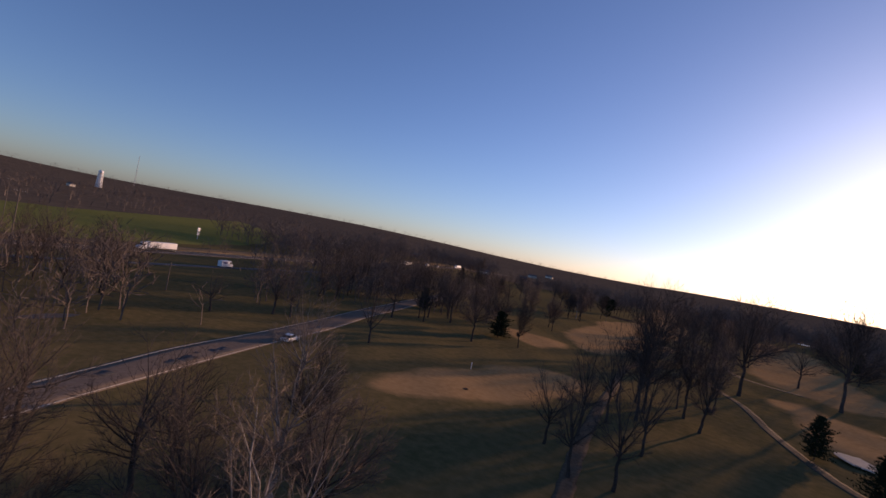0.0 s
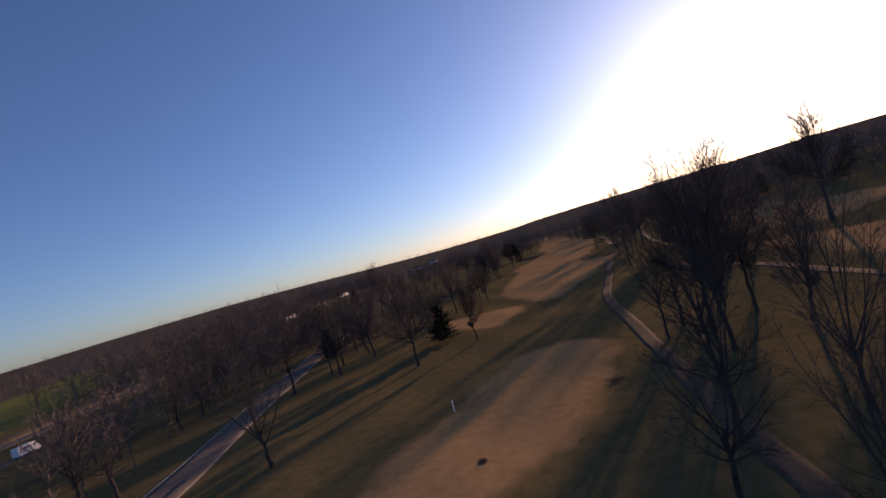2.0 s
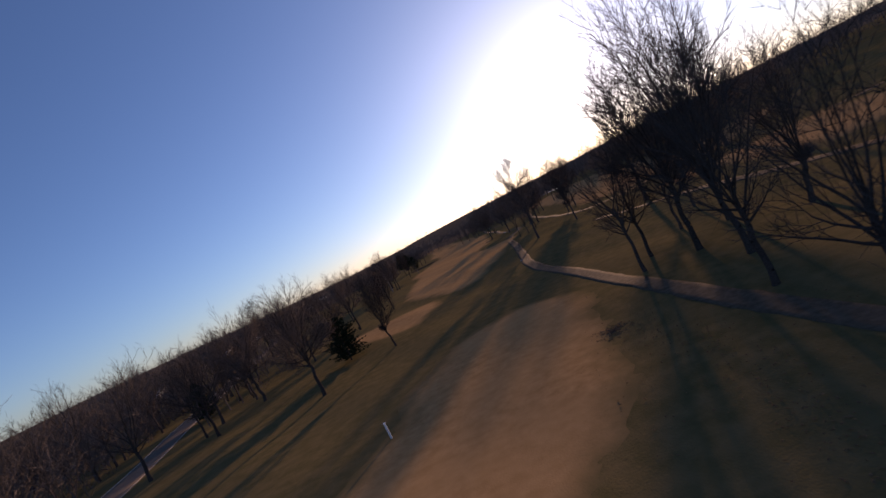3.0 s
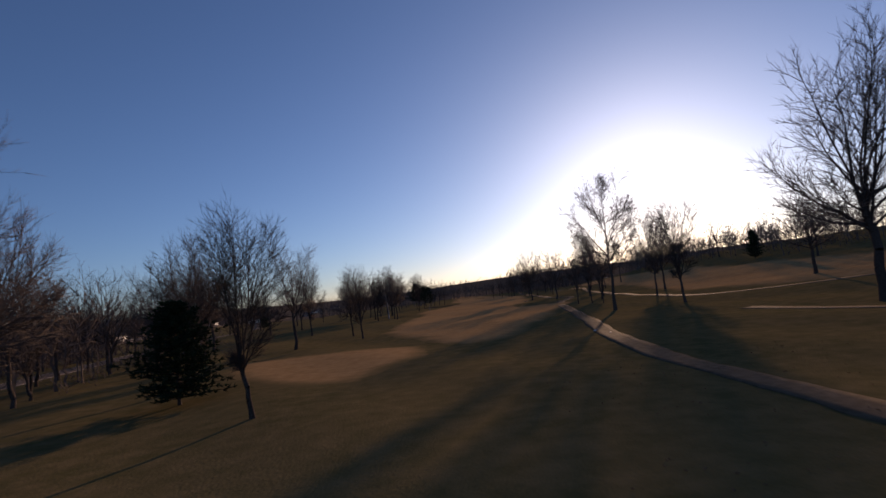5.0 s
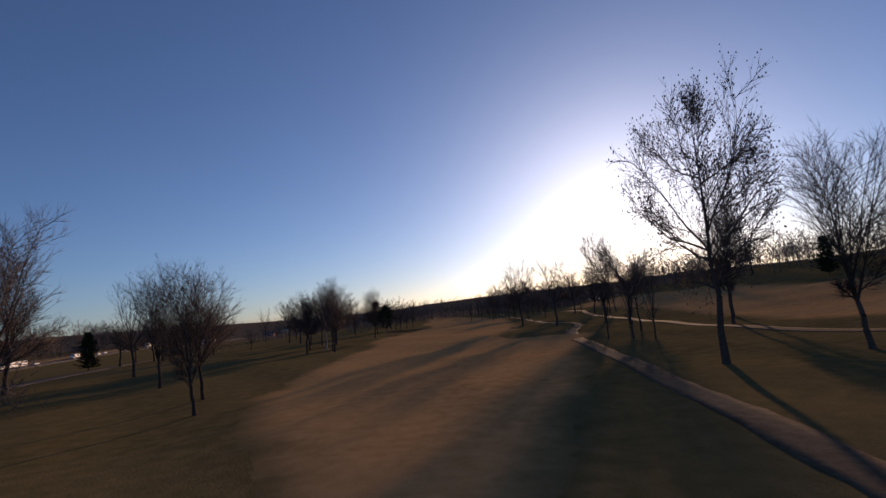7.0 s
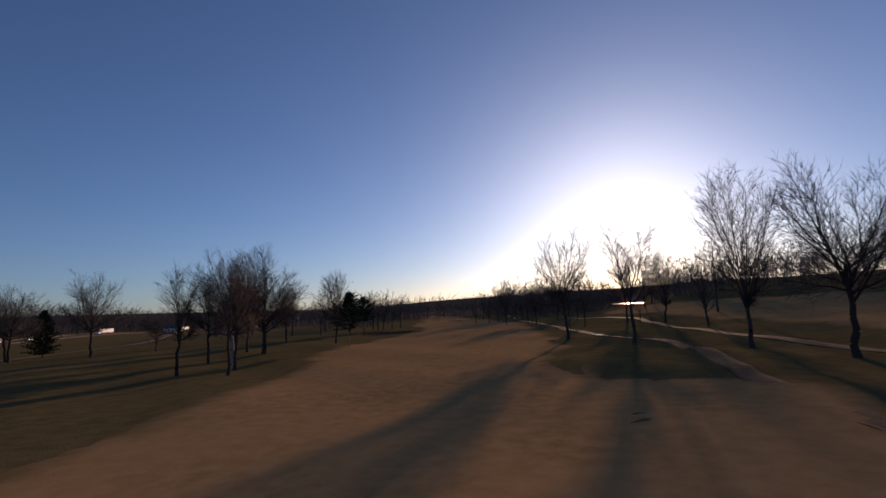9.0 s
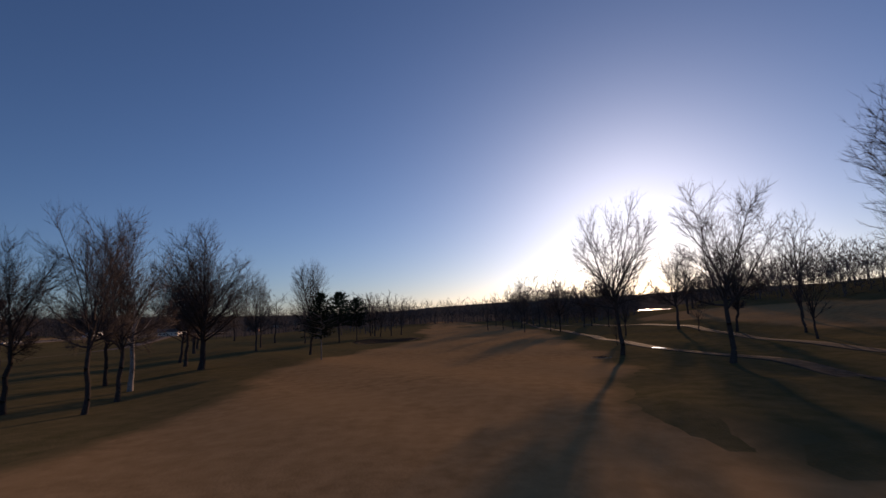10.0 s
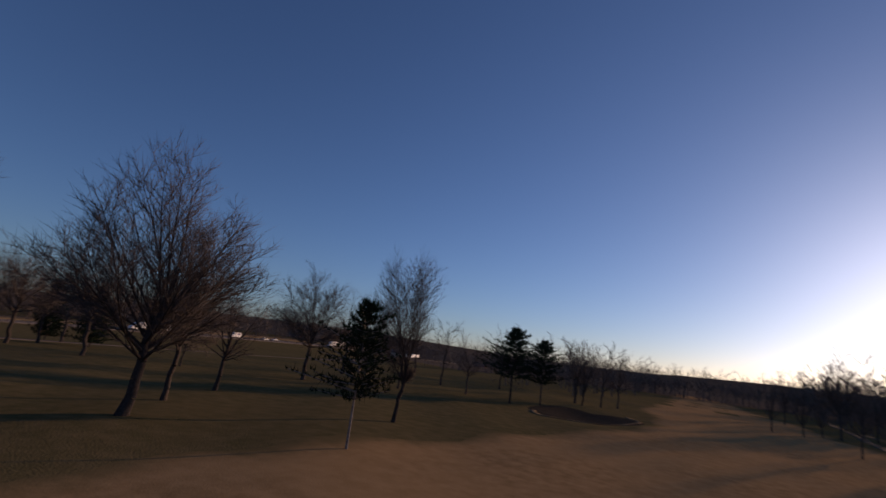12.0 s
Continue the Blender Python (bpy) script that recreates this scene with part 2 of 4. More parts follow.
def swath(name, rows, mat, lift, wobble=1.1, dy=2.0, rim=6.5):
    """A mown area given by rows of y, west edge, east edge; wavy edges, rolled down at the rim."""
    ys = [r[0] for r in rows]
    west, east = [r[1] for r in rows], [r[2] for r in rows]
    n = max(2, int((ys[-1] - ys[0]) / dy))
    across = (0, 0.03, 0.08, 0.15, 0.25, 0.38, 0.5, 0.62, 0.75, 0.85, 0.92, 0.97, 1)
    verts, faces, inner = [], [], []
    for i in range(n + 1):
        y = ys[0] + (ys[-1] - ys[0]) * i / n
        a, b = float(np.interp(y, ys, west)) - rim * 0.35, float(np.interp(y, ys, east)) + rim * 0.35
        a += wobble * noise.noise((y * 0.12, 3.1, 0)) * 2 + 0.35 * noise.noise((y * 0.9, 7.7, 0))
        b += wobble * noise.noise((y * 0.12, 9.4, 0)) * 2 + 0.35 * noise.noise((y * 0.9, 1.7, 0))
        if i in (0, n):
            a = b = (a + b) / 2
        for j, t in enumerate(across):
            x = a + (b - a) * t
            yy = y + 1.2 * noise.noise((x * 0.15, y * 0.15, 2.0)) * (0 < i < n)
            depth = min(1.0, max(0.0, min((b - a) * min(t, 1 - t), y - ys[0], ys[-1] - y) / rim))
            verts.append((x, yy, height(x, yy) - 0.02 + (lift + 0.02) * step(depth * 1.3)))
            inner.append(depth)
    c = len(across)
    for i in range(n):
        for j in range(c - 1):
            faces.append((i * c + j, i * c + j + 1, (i + 1) * c + j + 1, (i + 1) * c + j))
    ob = link(name, verts, faces, mat, smooth=True)
    ob.data.attributes.new("inner", "FLOAT", "POINT").data.foreach_set("value", inner)
    return ob


# ---- ground ----
def axis(fine_lo, fine_hi, fine, mid_lo, mid_hi, mid, far):
    a = list(np.arange(fine_lo, fine_hi + 0.1, fine))
    a += list(np.arange(fine_hi + mid, mid_hi + 0.1, mid)) + list(np.arange(mid_lo, fine_lo - 0.1, mid))
    s, v = mid * 2.0, mid_hi
    while v < far:
        v += s
        s *= 1.35
        a.append(v)
    s, v = mid * 2.0, mid_lo
    while v > -far:
        v -= s
        s *= 1.35
        a.append(v)
    return sorted(a)


gx = axis(-110, 70, 2.5, -380, 260, 12, 4300)
gy = axis(-20, 480, 3.0, -200, 900, 14, 4300)
verts = [(x, y, height(x, y)) for y in gy for x in gx]
nx = len(gx)
faces = [(j * nx + i, j * nx + i + 1, (j + 1) * nx + i + 1, (j + 1) * nx + i) for j in range(len(gy) - 1) for i in range(nx - 1)]
ground = tagged(link("ground", verts, faces, M_ROUGH, smooth=True), "mottled brown-green winter grass and rough of a golf course", "ground", kind="structure")
ground.data.materials.append(M_FLOOR)
for face in ground.data.polygons:
    x, y, _ = face.center
    edge = 30 * noise.noise((x * 0.012, y * 0.012, 7))
    if y > 640 + edge or x < -330 + edge or x > 145 + edge or math.hypot(x, y - 150) > 640 + edge:
        face.material_index = 1

# fairways
FAIRWAYS = [
    [(66, -44, -40), (72, -46, -35), (80, -46.5, -28), (88, -44, -23.5), (96, -41, -20), (105, -39.5, -17.5), (112, -37.5, -16.5), (119, -34, -17.5), (124, -29, -22), (126, -27, -24)],
    [(152, -44, -40), (156, -47, -37.5), (161, -52, -35.5), (168, -57, -34), (175, -60, -34.5), (179, -61, -36), (182, -57, -43)],
    [(173, -27.5, -25), (178, -31, -23), (184, -35.5, -21), (192, -39, -18.5), (200, -42.5, -15), (211, -46, -11.5), (225, -46.5, -8.5), (238, -46.5, -5), (248, -46.5, -1), (254, -46.5, -3),
     (260, -46, -13.5), (272, -45.5, -14), (284, -45, -11), (296, -47.5, -7), (306, -49.5, -5.5), (314, -49.5, -4.5), (324, -45, -4), (338, -42.5, -3), (352, -39, -1), (366, -36, 0),
     (380, -34, 1), (395, -34, 2), (410, -37, 1), (425, -41, 0), (460, -41, -3), (520, -42, -10), (620, -48, -18), (720, -52, -34)],
    [(172, 44, 56), (185, 38, 63), (205, 27, 60), (235, 23, 57), (270, 28, 58), (300, 32, 62), (330, 34, 64), (370, 36, 64), (400, 34, 54), (415, 36, 48)],
    [(116, 36, 42), (126, 26, 46), (140, 27, 44), (154, 27, 42), (168, 23, 36), (178, 25, 33)],
]
for rows in FAIRWAYS:
    tagged(swath("fairway", rows, M_FAIR, 0.06), "tan dormant fairway turf mown short", "fairway", "fairways", "structure")

# roads and paths
ROAD = [(-30, -60), (-46, -10), (-58, 22), (-65, 42), (-69, 54.5), (-74, 75), (-78.5, 91), (-84, 110), (-89.5, 130), (-95, 150), (-101, 172), (-112, 215), (-122, 255), (-138, 320), (-162, 400), (-210, 520), (-300, 720)]
road = tagged(ribbon("road", ROAD, 7.4, 0.05, M_ROAD), "grey patched two-lane asphalt road", "road", kind="structure")
for side in (-3.35, 3.35):
    tagged(ribbon("edge_line", ROAD[:13], 0.16, 0.06, M_LINE, offset=side, thick=0.01, columns=1, parent=road), "worn white edge line")
for y0, y1, off, w in ((55.5, 60, 1.3, 2.4), (48.3, 52, 1.3, 1.9), (52.6, 54.4, 0.3, 1.1), (45.5, 48, 1.0, 1.5), (36, 38.5, -0.8, 1.6), (88, 96, 1.2, 1.6)):
    seg = [p for p in spline(ROAD[1:9], 0.6) if y0 < p.y < y1]
    tagged(ribbon("asphalt_patch", [(p.x, p.y) for p in seg], w, 0.058, M_PATCH, offset=off, thick=0.01, columns=2, ragged=0.25, parent=road), "dark asphalt repair patch")
HIGHWAY = [(-190, -200), (-207, 0), (-219, 90), (-228, 142), (-242, 235), (-257, 330), (-292, 600), (-332, 900)]
highway = tagged(ribbon("highway", HIGHWAY, 11.0, 0.2, M_ROAD, spacing=6, thick=0.5), "straight grey asphalt highway", "highway", kind="structure")
for side in (-3.7, 3.7):
    ribbon("edge_line", HIGHWAY, 0.3, 0.215, M_LINE, spacing=6, offset=side, thick=0.01, columns=1, parent=highway)
SERVICE = [(-165, -60), (-176, 60), (-185, 146), (-200, 260)]
tagged(ribbon("service_road", SERVICE, 6.5, 0.16, M_PATCH, spacing=5, thick=0.4), "dark asphalt service road beside the highway", "road", kind="structure")
tagged(ribbon("verge", [(x - 17, y) for x, y in HIGHWAY], 16, 0.14, M_VERGE, spacing=6, ragged=1.5, thick=0.4), "dry tan grass verge of the highway", "verge", kind="structure")
tagged(swath("field", [(-200, -390, -246), (0, -405, -248), (111, -425, -254), (144, -432, -263), (196, -450, -279), (300, -530, -334), (420, -620, -435), (520, -690, -565), (610, -757, -735)], M_FIELD, 0.25, 3.0, 10),
       "bright green winter wheat field", "field", kind="structure")
PATH_1 = [(-5, 40), (-9, 70), (-11, 95), (-11.8, 112), (-12.3, 124), (-13.2, 138), (-13.8, 152), (-13.4, 163), (-12, 175), (-10.4, 188), (-8.6, 203), (-6.6, 220), (-5.2, 238), (-2.5, 254), (2, 268), (5.2, 277),
          (7.4, 287), (8.2, 294), (6.2, 300.5), (4.3, 308), (3.5, 317), (3.4, 328), (4.6, 345), (6.4, 362), (5.5, 385), (5.5, 412), (9, 470), (16, 560)]
PATH_2 = [(66, 174), (53, 181), (42, 187), (30, 195), (21, 205), (17.2, 217), (16, 234), (16.5, 252), (17.5, 275), (19.5, 300), (22, 323), (25.5, 344), (27.5, 362), (26, 388), (18, 430), (12, 480)]
PATH_3 = [(8, 178), (11, 167), (15.5, 154), (18, 141), (19.5, 130), (21.5, 118), (24.5, 106), (29, 95), (40, 77), (54, 60)]
PATH_4 = [(31, 168), (35, 158), (38, 152), (45, 144), (59, 130), (73, 120)]
for pts, w in ((PATH_1, 2.3), (PATH_2, 1.9), (PATH_3, 2.0), (PATH_4, 1.8)):
    tagged(ribbon("cart_path", pts, w, 0.045, M_PATH, spacing=1.5, ragged=0.12, thick=0.06), "pale grey concrete golf cart path", "cart path", "cart paths", "structure")

# bunkers, pond and puddle
def bowl(name, cx, cy, rx, ry, mat, depth, lift, label, category, wob=0.18, seed=1):
    rng = random.Random(seed)
    ph = [rng.uniform(0, 6.28) for _ in range(4)]
    verts, faces = [], []
    n, rings = 40, 7
    for k in range(rings + 1):
        f = k / rings
        for i in range(n):
            a = 2 * math.pi * i / n
            r = f * (1 + wob * math.sin(2 * a + ph[0]) + wob * 0.6 * math.sin(3 * a + ph[1]) + wob * 0.3 * math.sin(5 * a + ph[2]))
            x, y = cx + rx * r * math.cos(a), cy + ry * r * math.sin(a)
            z = height(x, y) + lift - depth * (1 - f ** 4) if depth else height(cx, cy) + lift
            verts.append((x, y, z - (0.12 if k == rings else 0)))
    for k in range(rings):
        for i in range(n):
            j = (i + 1) % n
            faces.append((k * n + i, k * n + j, (k + 1) * n + j, (k + 1) * n + i))
    return tagged(link(name, verts, faces, mat, smooth=True), label, category, kind="structure")


bowl("bunker", -45.5, 383, 8.5, 14, M_SHADESAND, 0.02, 0.09, "bunker sunk beside the fairway, its shade put into dark sand", "bunker", seed=4)
lip = [(-45.5 + 8.9 * math.cos(a) * (1 + 0.1 * math.sin(3 * a)), 383 + 14.5 * math.sin(a)) for a in np.linspace(-2.6, 0.9, 24)]
tagged(ribbon("bunker_lip", lip, 0.7, 0.10, M_VERGE, spacing=1.0, ragged=0.3, thick=0.2), "pale sand lip round the bunker", "bunker lip", kind="structure")
# A pool, built as a flat disc whose pale colour stands in for reflection.
bowl("bunker", 33, 117, 3.2, 5.5, M_PALEPOOL, 0.0, 0.25, "pool beside the cart path, its bright reflection put into pale colour", "bunker", seed=8)
bowl("pond", 100, 540, 14, 11, M_POND, 0.0, 0.35, "rippled pond shining in the low sun", "pond", seed=3)
bowl("puddle", 3.6, 313.6, 0.9, 1.6, M_WATER, 0.0, 0.09, "puddle shining on the cart path", "puddle", seed=5)
bowl("pond", -95, 44, 2.0, 5.0, M_STILL, 0.0, 0.1, "small dark pool in the grass by the road", "pond", seed=6)


# ---- trees ----
def crown_radius(style, z):
    """Half the crown's width at height z, for a tree one metre high and wide."""
    low, wide, top = {"round": (0.2, 0.54, 1.0), "oval": (0.17, 0.42, 1.0), "vase": (0.24, 0.68, 1.0), "open": (0.16, 0.6, 1.0), "tall": (0.16, 0.52, 1.0), "bush": (0.0, 0.45, 1.0)}[style]
    if z < low or z > top:
        return 0.0
    t = (z - wide) / ((top - wide) if z > wide else (wide - low))
    power = {"round": 2.2, "oval": 1.7, "vase": 2.0, "open": 2.0, "tall": 2.0, "bush": 2.2}[style] if z > wide else {"round": 1.8, "oval": 2.0, "vase": 1.4, "open": 1.6, "tall": 1.6, "bush": 2.0}[style]
    return 0.5 * max(0.0, 1 - abs(t) ** power) ** (0.6 if z > wide else 0.75)


# limbs' rise, bow and reach: fork height, leader height, limbs from the fork with their least and most rise, low limbs with theirs, upward pull, wander, natural width for a height of one
FORMS = {
    "round": dict(fork=0.25, leader=0.44, limbs=10, rise=(32, 82), low=7, low_rise=(6, 36), pull=0.12, wander=0.11, aspect=0.66),
    "vase": dict(fork=0.19, leader=0.34, limbs=11, rise=(58, 86), low=4, low_rise=(34, 52), pull=0.12, wander=0.085, aspect=0.54),
    "open": dict(fork=0.27, leader=0.48, limbs=7, rise=(46, 84), low=3, low_rise=(4, 28), pull=0.15, wander=0.13, aspect=0.58),
    "tall": dict(fork=0.24, leader=0.78, limbs=10, rise=(26, 70), low=6, low_rise=(2, 30), pull=0.15, wander=0.16, aspect=0.58),
    "oval": dict(fork=0.19, leader=0.44, limbs=22, rise=(30, 86), low=8, low_rise=(12, 42), pull=0.15, wander=0.06, aspect=0.62),
    "bush": dict(fork=0.03, leader=0.06, limbs=7, rise=(35, 85), low=4, low_rise=(10, 40), pull=0.05, wander=0.2, aspect=0.9),
}
# for each order of branch: steps, shoots at a step; and the orders that there are
DETAIL = {
    "full": dict(share=1.0, steps=(7, 4, 1), shoots=(2.5, 1.9, 2.9), last=3), "plain": dict(share=0.85, steps=(6, 3, 1), shoots=(1.6, 1.4, 2.2), last=3),
    "dense": dict(share=1.0, steps=(5, 3, 1), shoots=(1.9, 1.6, 2.6), last=3),
    "light": dict(share=0.7, steps=(4, 2, 1), shoots=(1.5, 1.5, 2.2), last=3), "mid": dict(share=0.6, steps=(3, 1, 1), shoots=(1.2, 1.7, 1.7), last=3),
    "far": dict(share=0.42, steps=(2, 1, 1), shoots=(1.3, 1.7, 1.4), last=3), "bush": dict(share=0.36, steps=(2, 1, 1), shoots=(1.1, 1.4, 0.6), last=3), "speck": dict(share=0.25, steps=(1, 1, 1), shoots=(1.6, 1.6, 0.4), last=3),
}


def tree_segments(style, seed, detail, fine):
    """A bare tree one metre high and wide, grown limb by limb: segments p, q, rp, rq, order (0 trunk and limbs, 3 twigs), and the twig ends."""
    rng = random.Random(seed)
    form, plan = FORMS[style], DETAIL[detail]
    wide = form["aspect"]
    segs, ends = [], []
    up = Vector((0, 0, 1))

    def inside(p):
        a = math.atan2(p.y, p.x)
        lump = 1 + 0.2 * noise.noise((math.cos(a) * 1.5 + seed * 3.7, math.sin(a) * 1.5, p.z * 3.5))
        r = crown_radius(style, min(p.z / (0.94 + 0.06 * lump), 0.999)) if p.z < 1.04 else 0.0
        return math.hypot(p.x, p.y) < max(r * lump, 0.3 * (1 - p.z / 0.55)) * wide

    def room(p, d):
        """How far a limb may go before it leaves the crown."""
        k = 0.05
        while k < 0.95 and inside(p + d * k + up * (form["pull"] * 1.2 * k * k)):
            k += 0.03
        return k

    def shoot(p, d, length, r, order):
        if order >= plan["last"]:
            q = p + d * length
            segs.append((p, q, r, 0.0, 3))
            ends.append((q, d))
            return
        steps = plan["steps"][order]
        turn, thick = rng.uniform(0, 6.28), r
        for i in range(steps):
            t = (i + 1) / steps
            w = form["wander"] * (1.0 if order else 0.8)
            d = (d + Vector((rng.gauss(0, w), rng.gauss(0, w), rng.gauss(0, w) + form["pull"] * (1.6 - order * 0.4) / max(steps, 3) * 2)))
            d.normalize()
            q = p + d * (length / steps)
            r1 = thick * (1 - 0.86 * t)
            segs.append((p, q, r, r1, order))
            if t > 0.24 or order:
                many = plan["shoots"][order]
                for _ in range(int(many) + (rng.random() < many % 1)):
                    turn += 2.4 + rng.gauss(0, 0.35)
                    side = d.orthogonal().normalized()
                    side = side * math.cos(turn) + d.cross(side) * math.sin(turn)
                    a = radians(rng.uniform(22, 46) - 5 * order)
                    e = (d * math.cos(a) + side * math.sin(a)).normalized()
                    start = p.lerp(q, rng.uniform(0.3, 1.0))
                    if order < 2:
                        shoot(start, e, length * rng.uniform(0.34, 0.56) * (1.12 - 0.55 * t), max(r1 * 0.5, fine * (1.9 - 0.5 * order)), order + 1)
                    else:
                        shoot(start, (e + up * 0.24).normalized(), rng.uniform(0.05, 0.105) if detail in ("far", "speck", "bush", "mid") else rng.uniform(0.028, 0.068), fine, 3)
            if order == 1 and i and not inside(q) and rng.random() < 0.6:
                break
            p, r = q, r1
        if order == 2:
            ends.append((p, d))

    leader, fork, base = form["leader"], form["fork"], 0.008 if style == "bush" else 0.013 if detail in ("far", "speck", "mid") else 0.021
    lean = Vector((rng.gauss(0, 0.003), rng.gauss(0, 0.003), 0))
    nodes = [Vector((0, 0, -0.02))] + [lean * i + Vector((rng.gauss(0, .006), rng.gauss(0, .006), leader * i / 7)) for i in range(1, 8)]
    taper = 0.9 if leader > 0.6 else 0.42
    for i, (p, q) in enumerate(zip(nodes, nodes[1:])):
        segs.append((p, q, base * (1 - taper * i / 7) * (1.3 if i == 0 else 1), base * (1 - taper * (i + 1) / 7), 0))
    high, under = max(3, round(form["limbs"] * plan["share"])), round(form["low"] * plan["share"])
    for k in range(high + under):
        low = k >= high
        f = rng.uniform(0, 0.5) if low else (k + rng.uniform(0, 0.9)) / high
        zz = fork + (leader - fork) * f * 0.98
        i = min(int(zz / leader * 7), 6)
        p = nodes[i].lerp(nodes[i + 1], min(1, max(0, zz / leader * 7 - i)))
        lo, hi = form["low_rise"] if low else form["rise"]
        rise = radians(rng.uniform(lo, hi) if style != "oval" or low else lo + (hi - lo) * f + rng.uniform(-8, 8))
        a = k * 2.4 + rng.gauss(0, 0.3)
        d = Vector((math.cos(a) * math.cos(rise), math.sin(a) * math.cos(rise), math.sin(rise)))
        here = base * (1 - taper * min(1, zz / leader))
        shoot(p, d, room(p, d) * rng.uniform(0.92, 1.1), here * (0.46 if style != "oval" else 0.38) * (0.7 if low else 1.0), 0)
    k = 1 / wide
    segs = [(Vector((p.x * k, p.y * k, p.z)), Vector((q.x * k, q.y * k, q.z)), rp * 1.3, rq * 1.3, n) for p, q, rp, rq, n in segs]
    return segs, [(Vector((q.x * k, q.y * k, q.z)), d) for q, d in ends]


def tree_meshes(style, seed, bark, twig, detail="plain", pods=0, fine=0.0007):
    """The trunk with its limbs, and the crown, of a bare tree one metre high and wide, to be scaled."""
    rng = random.Random(seed + 100)
    segs, ends = tree_segments(style, seed, detail, fine)
    made = []
    for name, mat in (("trunk", bark), ("crown", twig)):
        verts, faces = [], []
        for p, q, rp, rq, order in segs:
            if (order == 0) == (name == "trunk"):
                tube([(p, q, rp, rq)], verts, faces, (7 if rp > 0.012 else 5, 4, 3, 3)[order], order == 3)
        if name == "crown" and pods:
            for q, d in ends:
                if rng.random() < pods:
                    c = q + Vector((rng.gauss(0, .008), rng.gauss(0, .008), rng.gauss(-.004, .006)))
                    s, k = rng.uniform(0.003, 0.0065), len(verts)
                    verts += [c + Vector(v) * s for v in ((1, 0, 0), (-1, 0, 0), (0, 1, 0), (0, -1, 0), (0, 0, 0.9), (0, 0, -0.9))]
                    faces += [(k + a, k + b, k + e) for a, b, e in ((0, 2, 4), (2, 1, 4), (1, 3, 4), (3, 0, 4), (2, 0, 5), (1, 2, 5), (3, 1, 5), (0, 3, 5))]
        me = bpy.data.meshes.new(name)
        me.from_pydata(verts, [], faces)
        me.materials.append(mat)
        me.polygons.foreach_set("use_smooth", [True] * len(me.polygons))
        made.append((name, me))
    return made


def conifer_meshes(seed, kind, bark=M_BARK):
    """A pine or cedar one metre high and wide: a trunk, and tiers of boughs set with needle tufts."""
    rng = random.Random(seed)
    trunk_v, trunk_f, v, f = [], [], [], []
    tube([(Vector((0, 0, -0.01)), Vector((0, 0, 0.5)), 0.02, 0.012), (Vector((0, 0, 0.5)), Vector((0, 0, 0.98)), 0.012, 0.002)], trunk_v, trunk_f, 7)
    tiers = 15 if kind == "pine" else 21
    for i in range(tiers):
        z = (0.32 if kind == "pine" else 0.07) + (0.66 if kind == "pine" else 0.9) * i / tiers
        reach = (0.7 * (1 - (max(0, z - 0.3) / 0.72) ** 1.5) * (0.72 + 0.36 * (i % 2)) if kind == "pine" else 0.5 * (1 - ((z - 0.07) / 0.95) ** 1.8) * (0.7 + 0.3 * min(1.0, z / 0.2)) * (0.85 + 0.2 * (i % 2)))
        for k in range(7 if kind == "pine" else 9):
            a = k * 2 * math.pi / (7 if kind == "pine" else 9) + i * 1.1 + rng.uniform(-.3, .3)
            ln = reach * rng.uniform(0.6, 1.15) * (1 + 0.8 * noise.noise((math.cos(a) * 1.5, math.sin(a) * 1.5, z * 4 + seed)))
            up = rng.uniform(0.05, 0.3)
            p = Vector((0, 0, z))
            d = Vector((math.cos(a), math.sin(a), up)).normalized()
            tube([(p, p + d * ln, 0.006, 0.002)], trunk_v, trunk_f, 3)
            for t in range(14 if kind == "pine" else 10):
                c = p + d * ln * (0.2 + 0.83 * (t + rng.random()) / (14 if kind == "pine" else 10)) + Vector((rng.gauss(0, .012), rng.gauss(0, .012), rng.gauss(0, .008)))
                for s in range(5):
                    e = (d * 0.6 + Vector((rng.gauss(0, .7), rng.gauss(0, .7), rng.gauss(0.25, .5)))).normalized() * rng.uniform(.025, .05)
                    tube([(c, c + e * 1.25, 0.0056 if kind == "pine" else 0.0085, 0.0)], v, f, 3, True)
    made = []
    for name, vv, ff, mat in (("trunk", trunk_v, trunk_f, bark), ("crown", v, f, M_NEEDLE)):
        me = bpy.data.meshes.new(name)
        me.from_pydata(vv, [], ff)
        me.materials.append(mat)
        made.append((name, me))
    return made


KINDS = {}
for kind, style, seeds in (("round", "round", (1, 2, 3, 4)), ("vase", "vase", (5, 6, 7))):
    KINDS[kind] = [tree_meshes(style, k, M_BARK, M_TWIG, "plain", 0, 0.0009) for k in seeds]
for kind, style, seeds in (("fine_round", "round", (81, 82, 86)), ("fine_vase", "vase", (83, 84, 87)), ("fine_open", "open", (85, 88)), ("oval", "oval", (8,))):
    KINDS[kind] = [tree_meshes(style, k, M_BARK, M_TWIG, "full", 0, 0.0007 if kind == "oval" else 0.0008) for k in seeds]
KINDS["light"] = [tree_meshes(st, k, M_BARK, M_TWIG, "light", 0, 0.0015) for st, k in (("round", 12), ("vase", 13), ("tall", 14), ("round", 15), ("vase", 16))]
KINDS["pods"] = [tree_meshes("tall", 21, M_BARK, M_TWIG, "full", 0.4, 0.0008)]
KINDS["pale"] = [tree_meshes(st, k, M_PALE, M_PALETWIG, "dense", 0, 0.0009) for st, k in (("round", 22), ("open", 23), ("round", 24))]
KINDS["pine"] = [conifer_meshes(31, "pine"), conifer_meshes(32, "pine")]
KINDS["mast_pine"] = [conifer_meshes(35, "pine", M_PALE)]
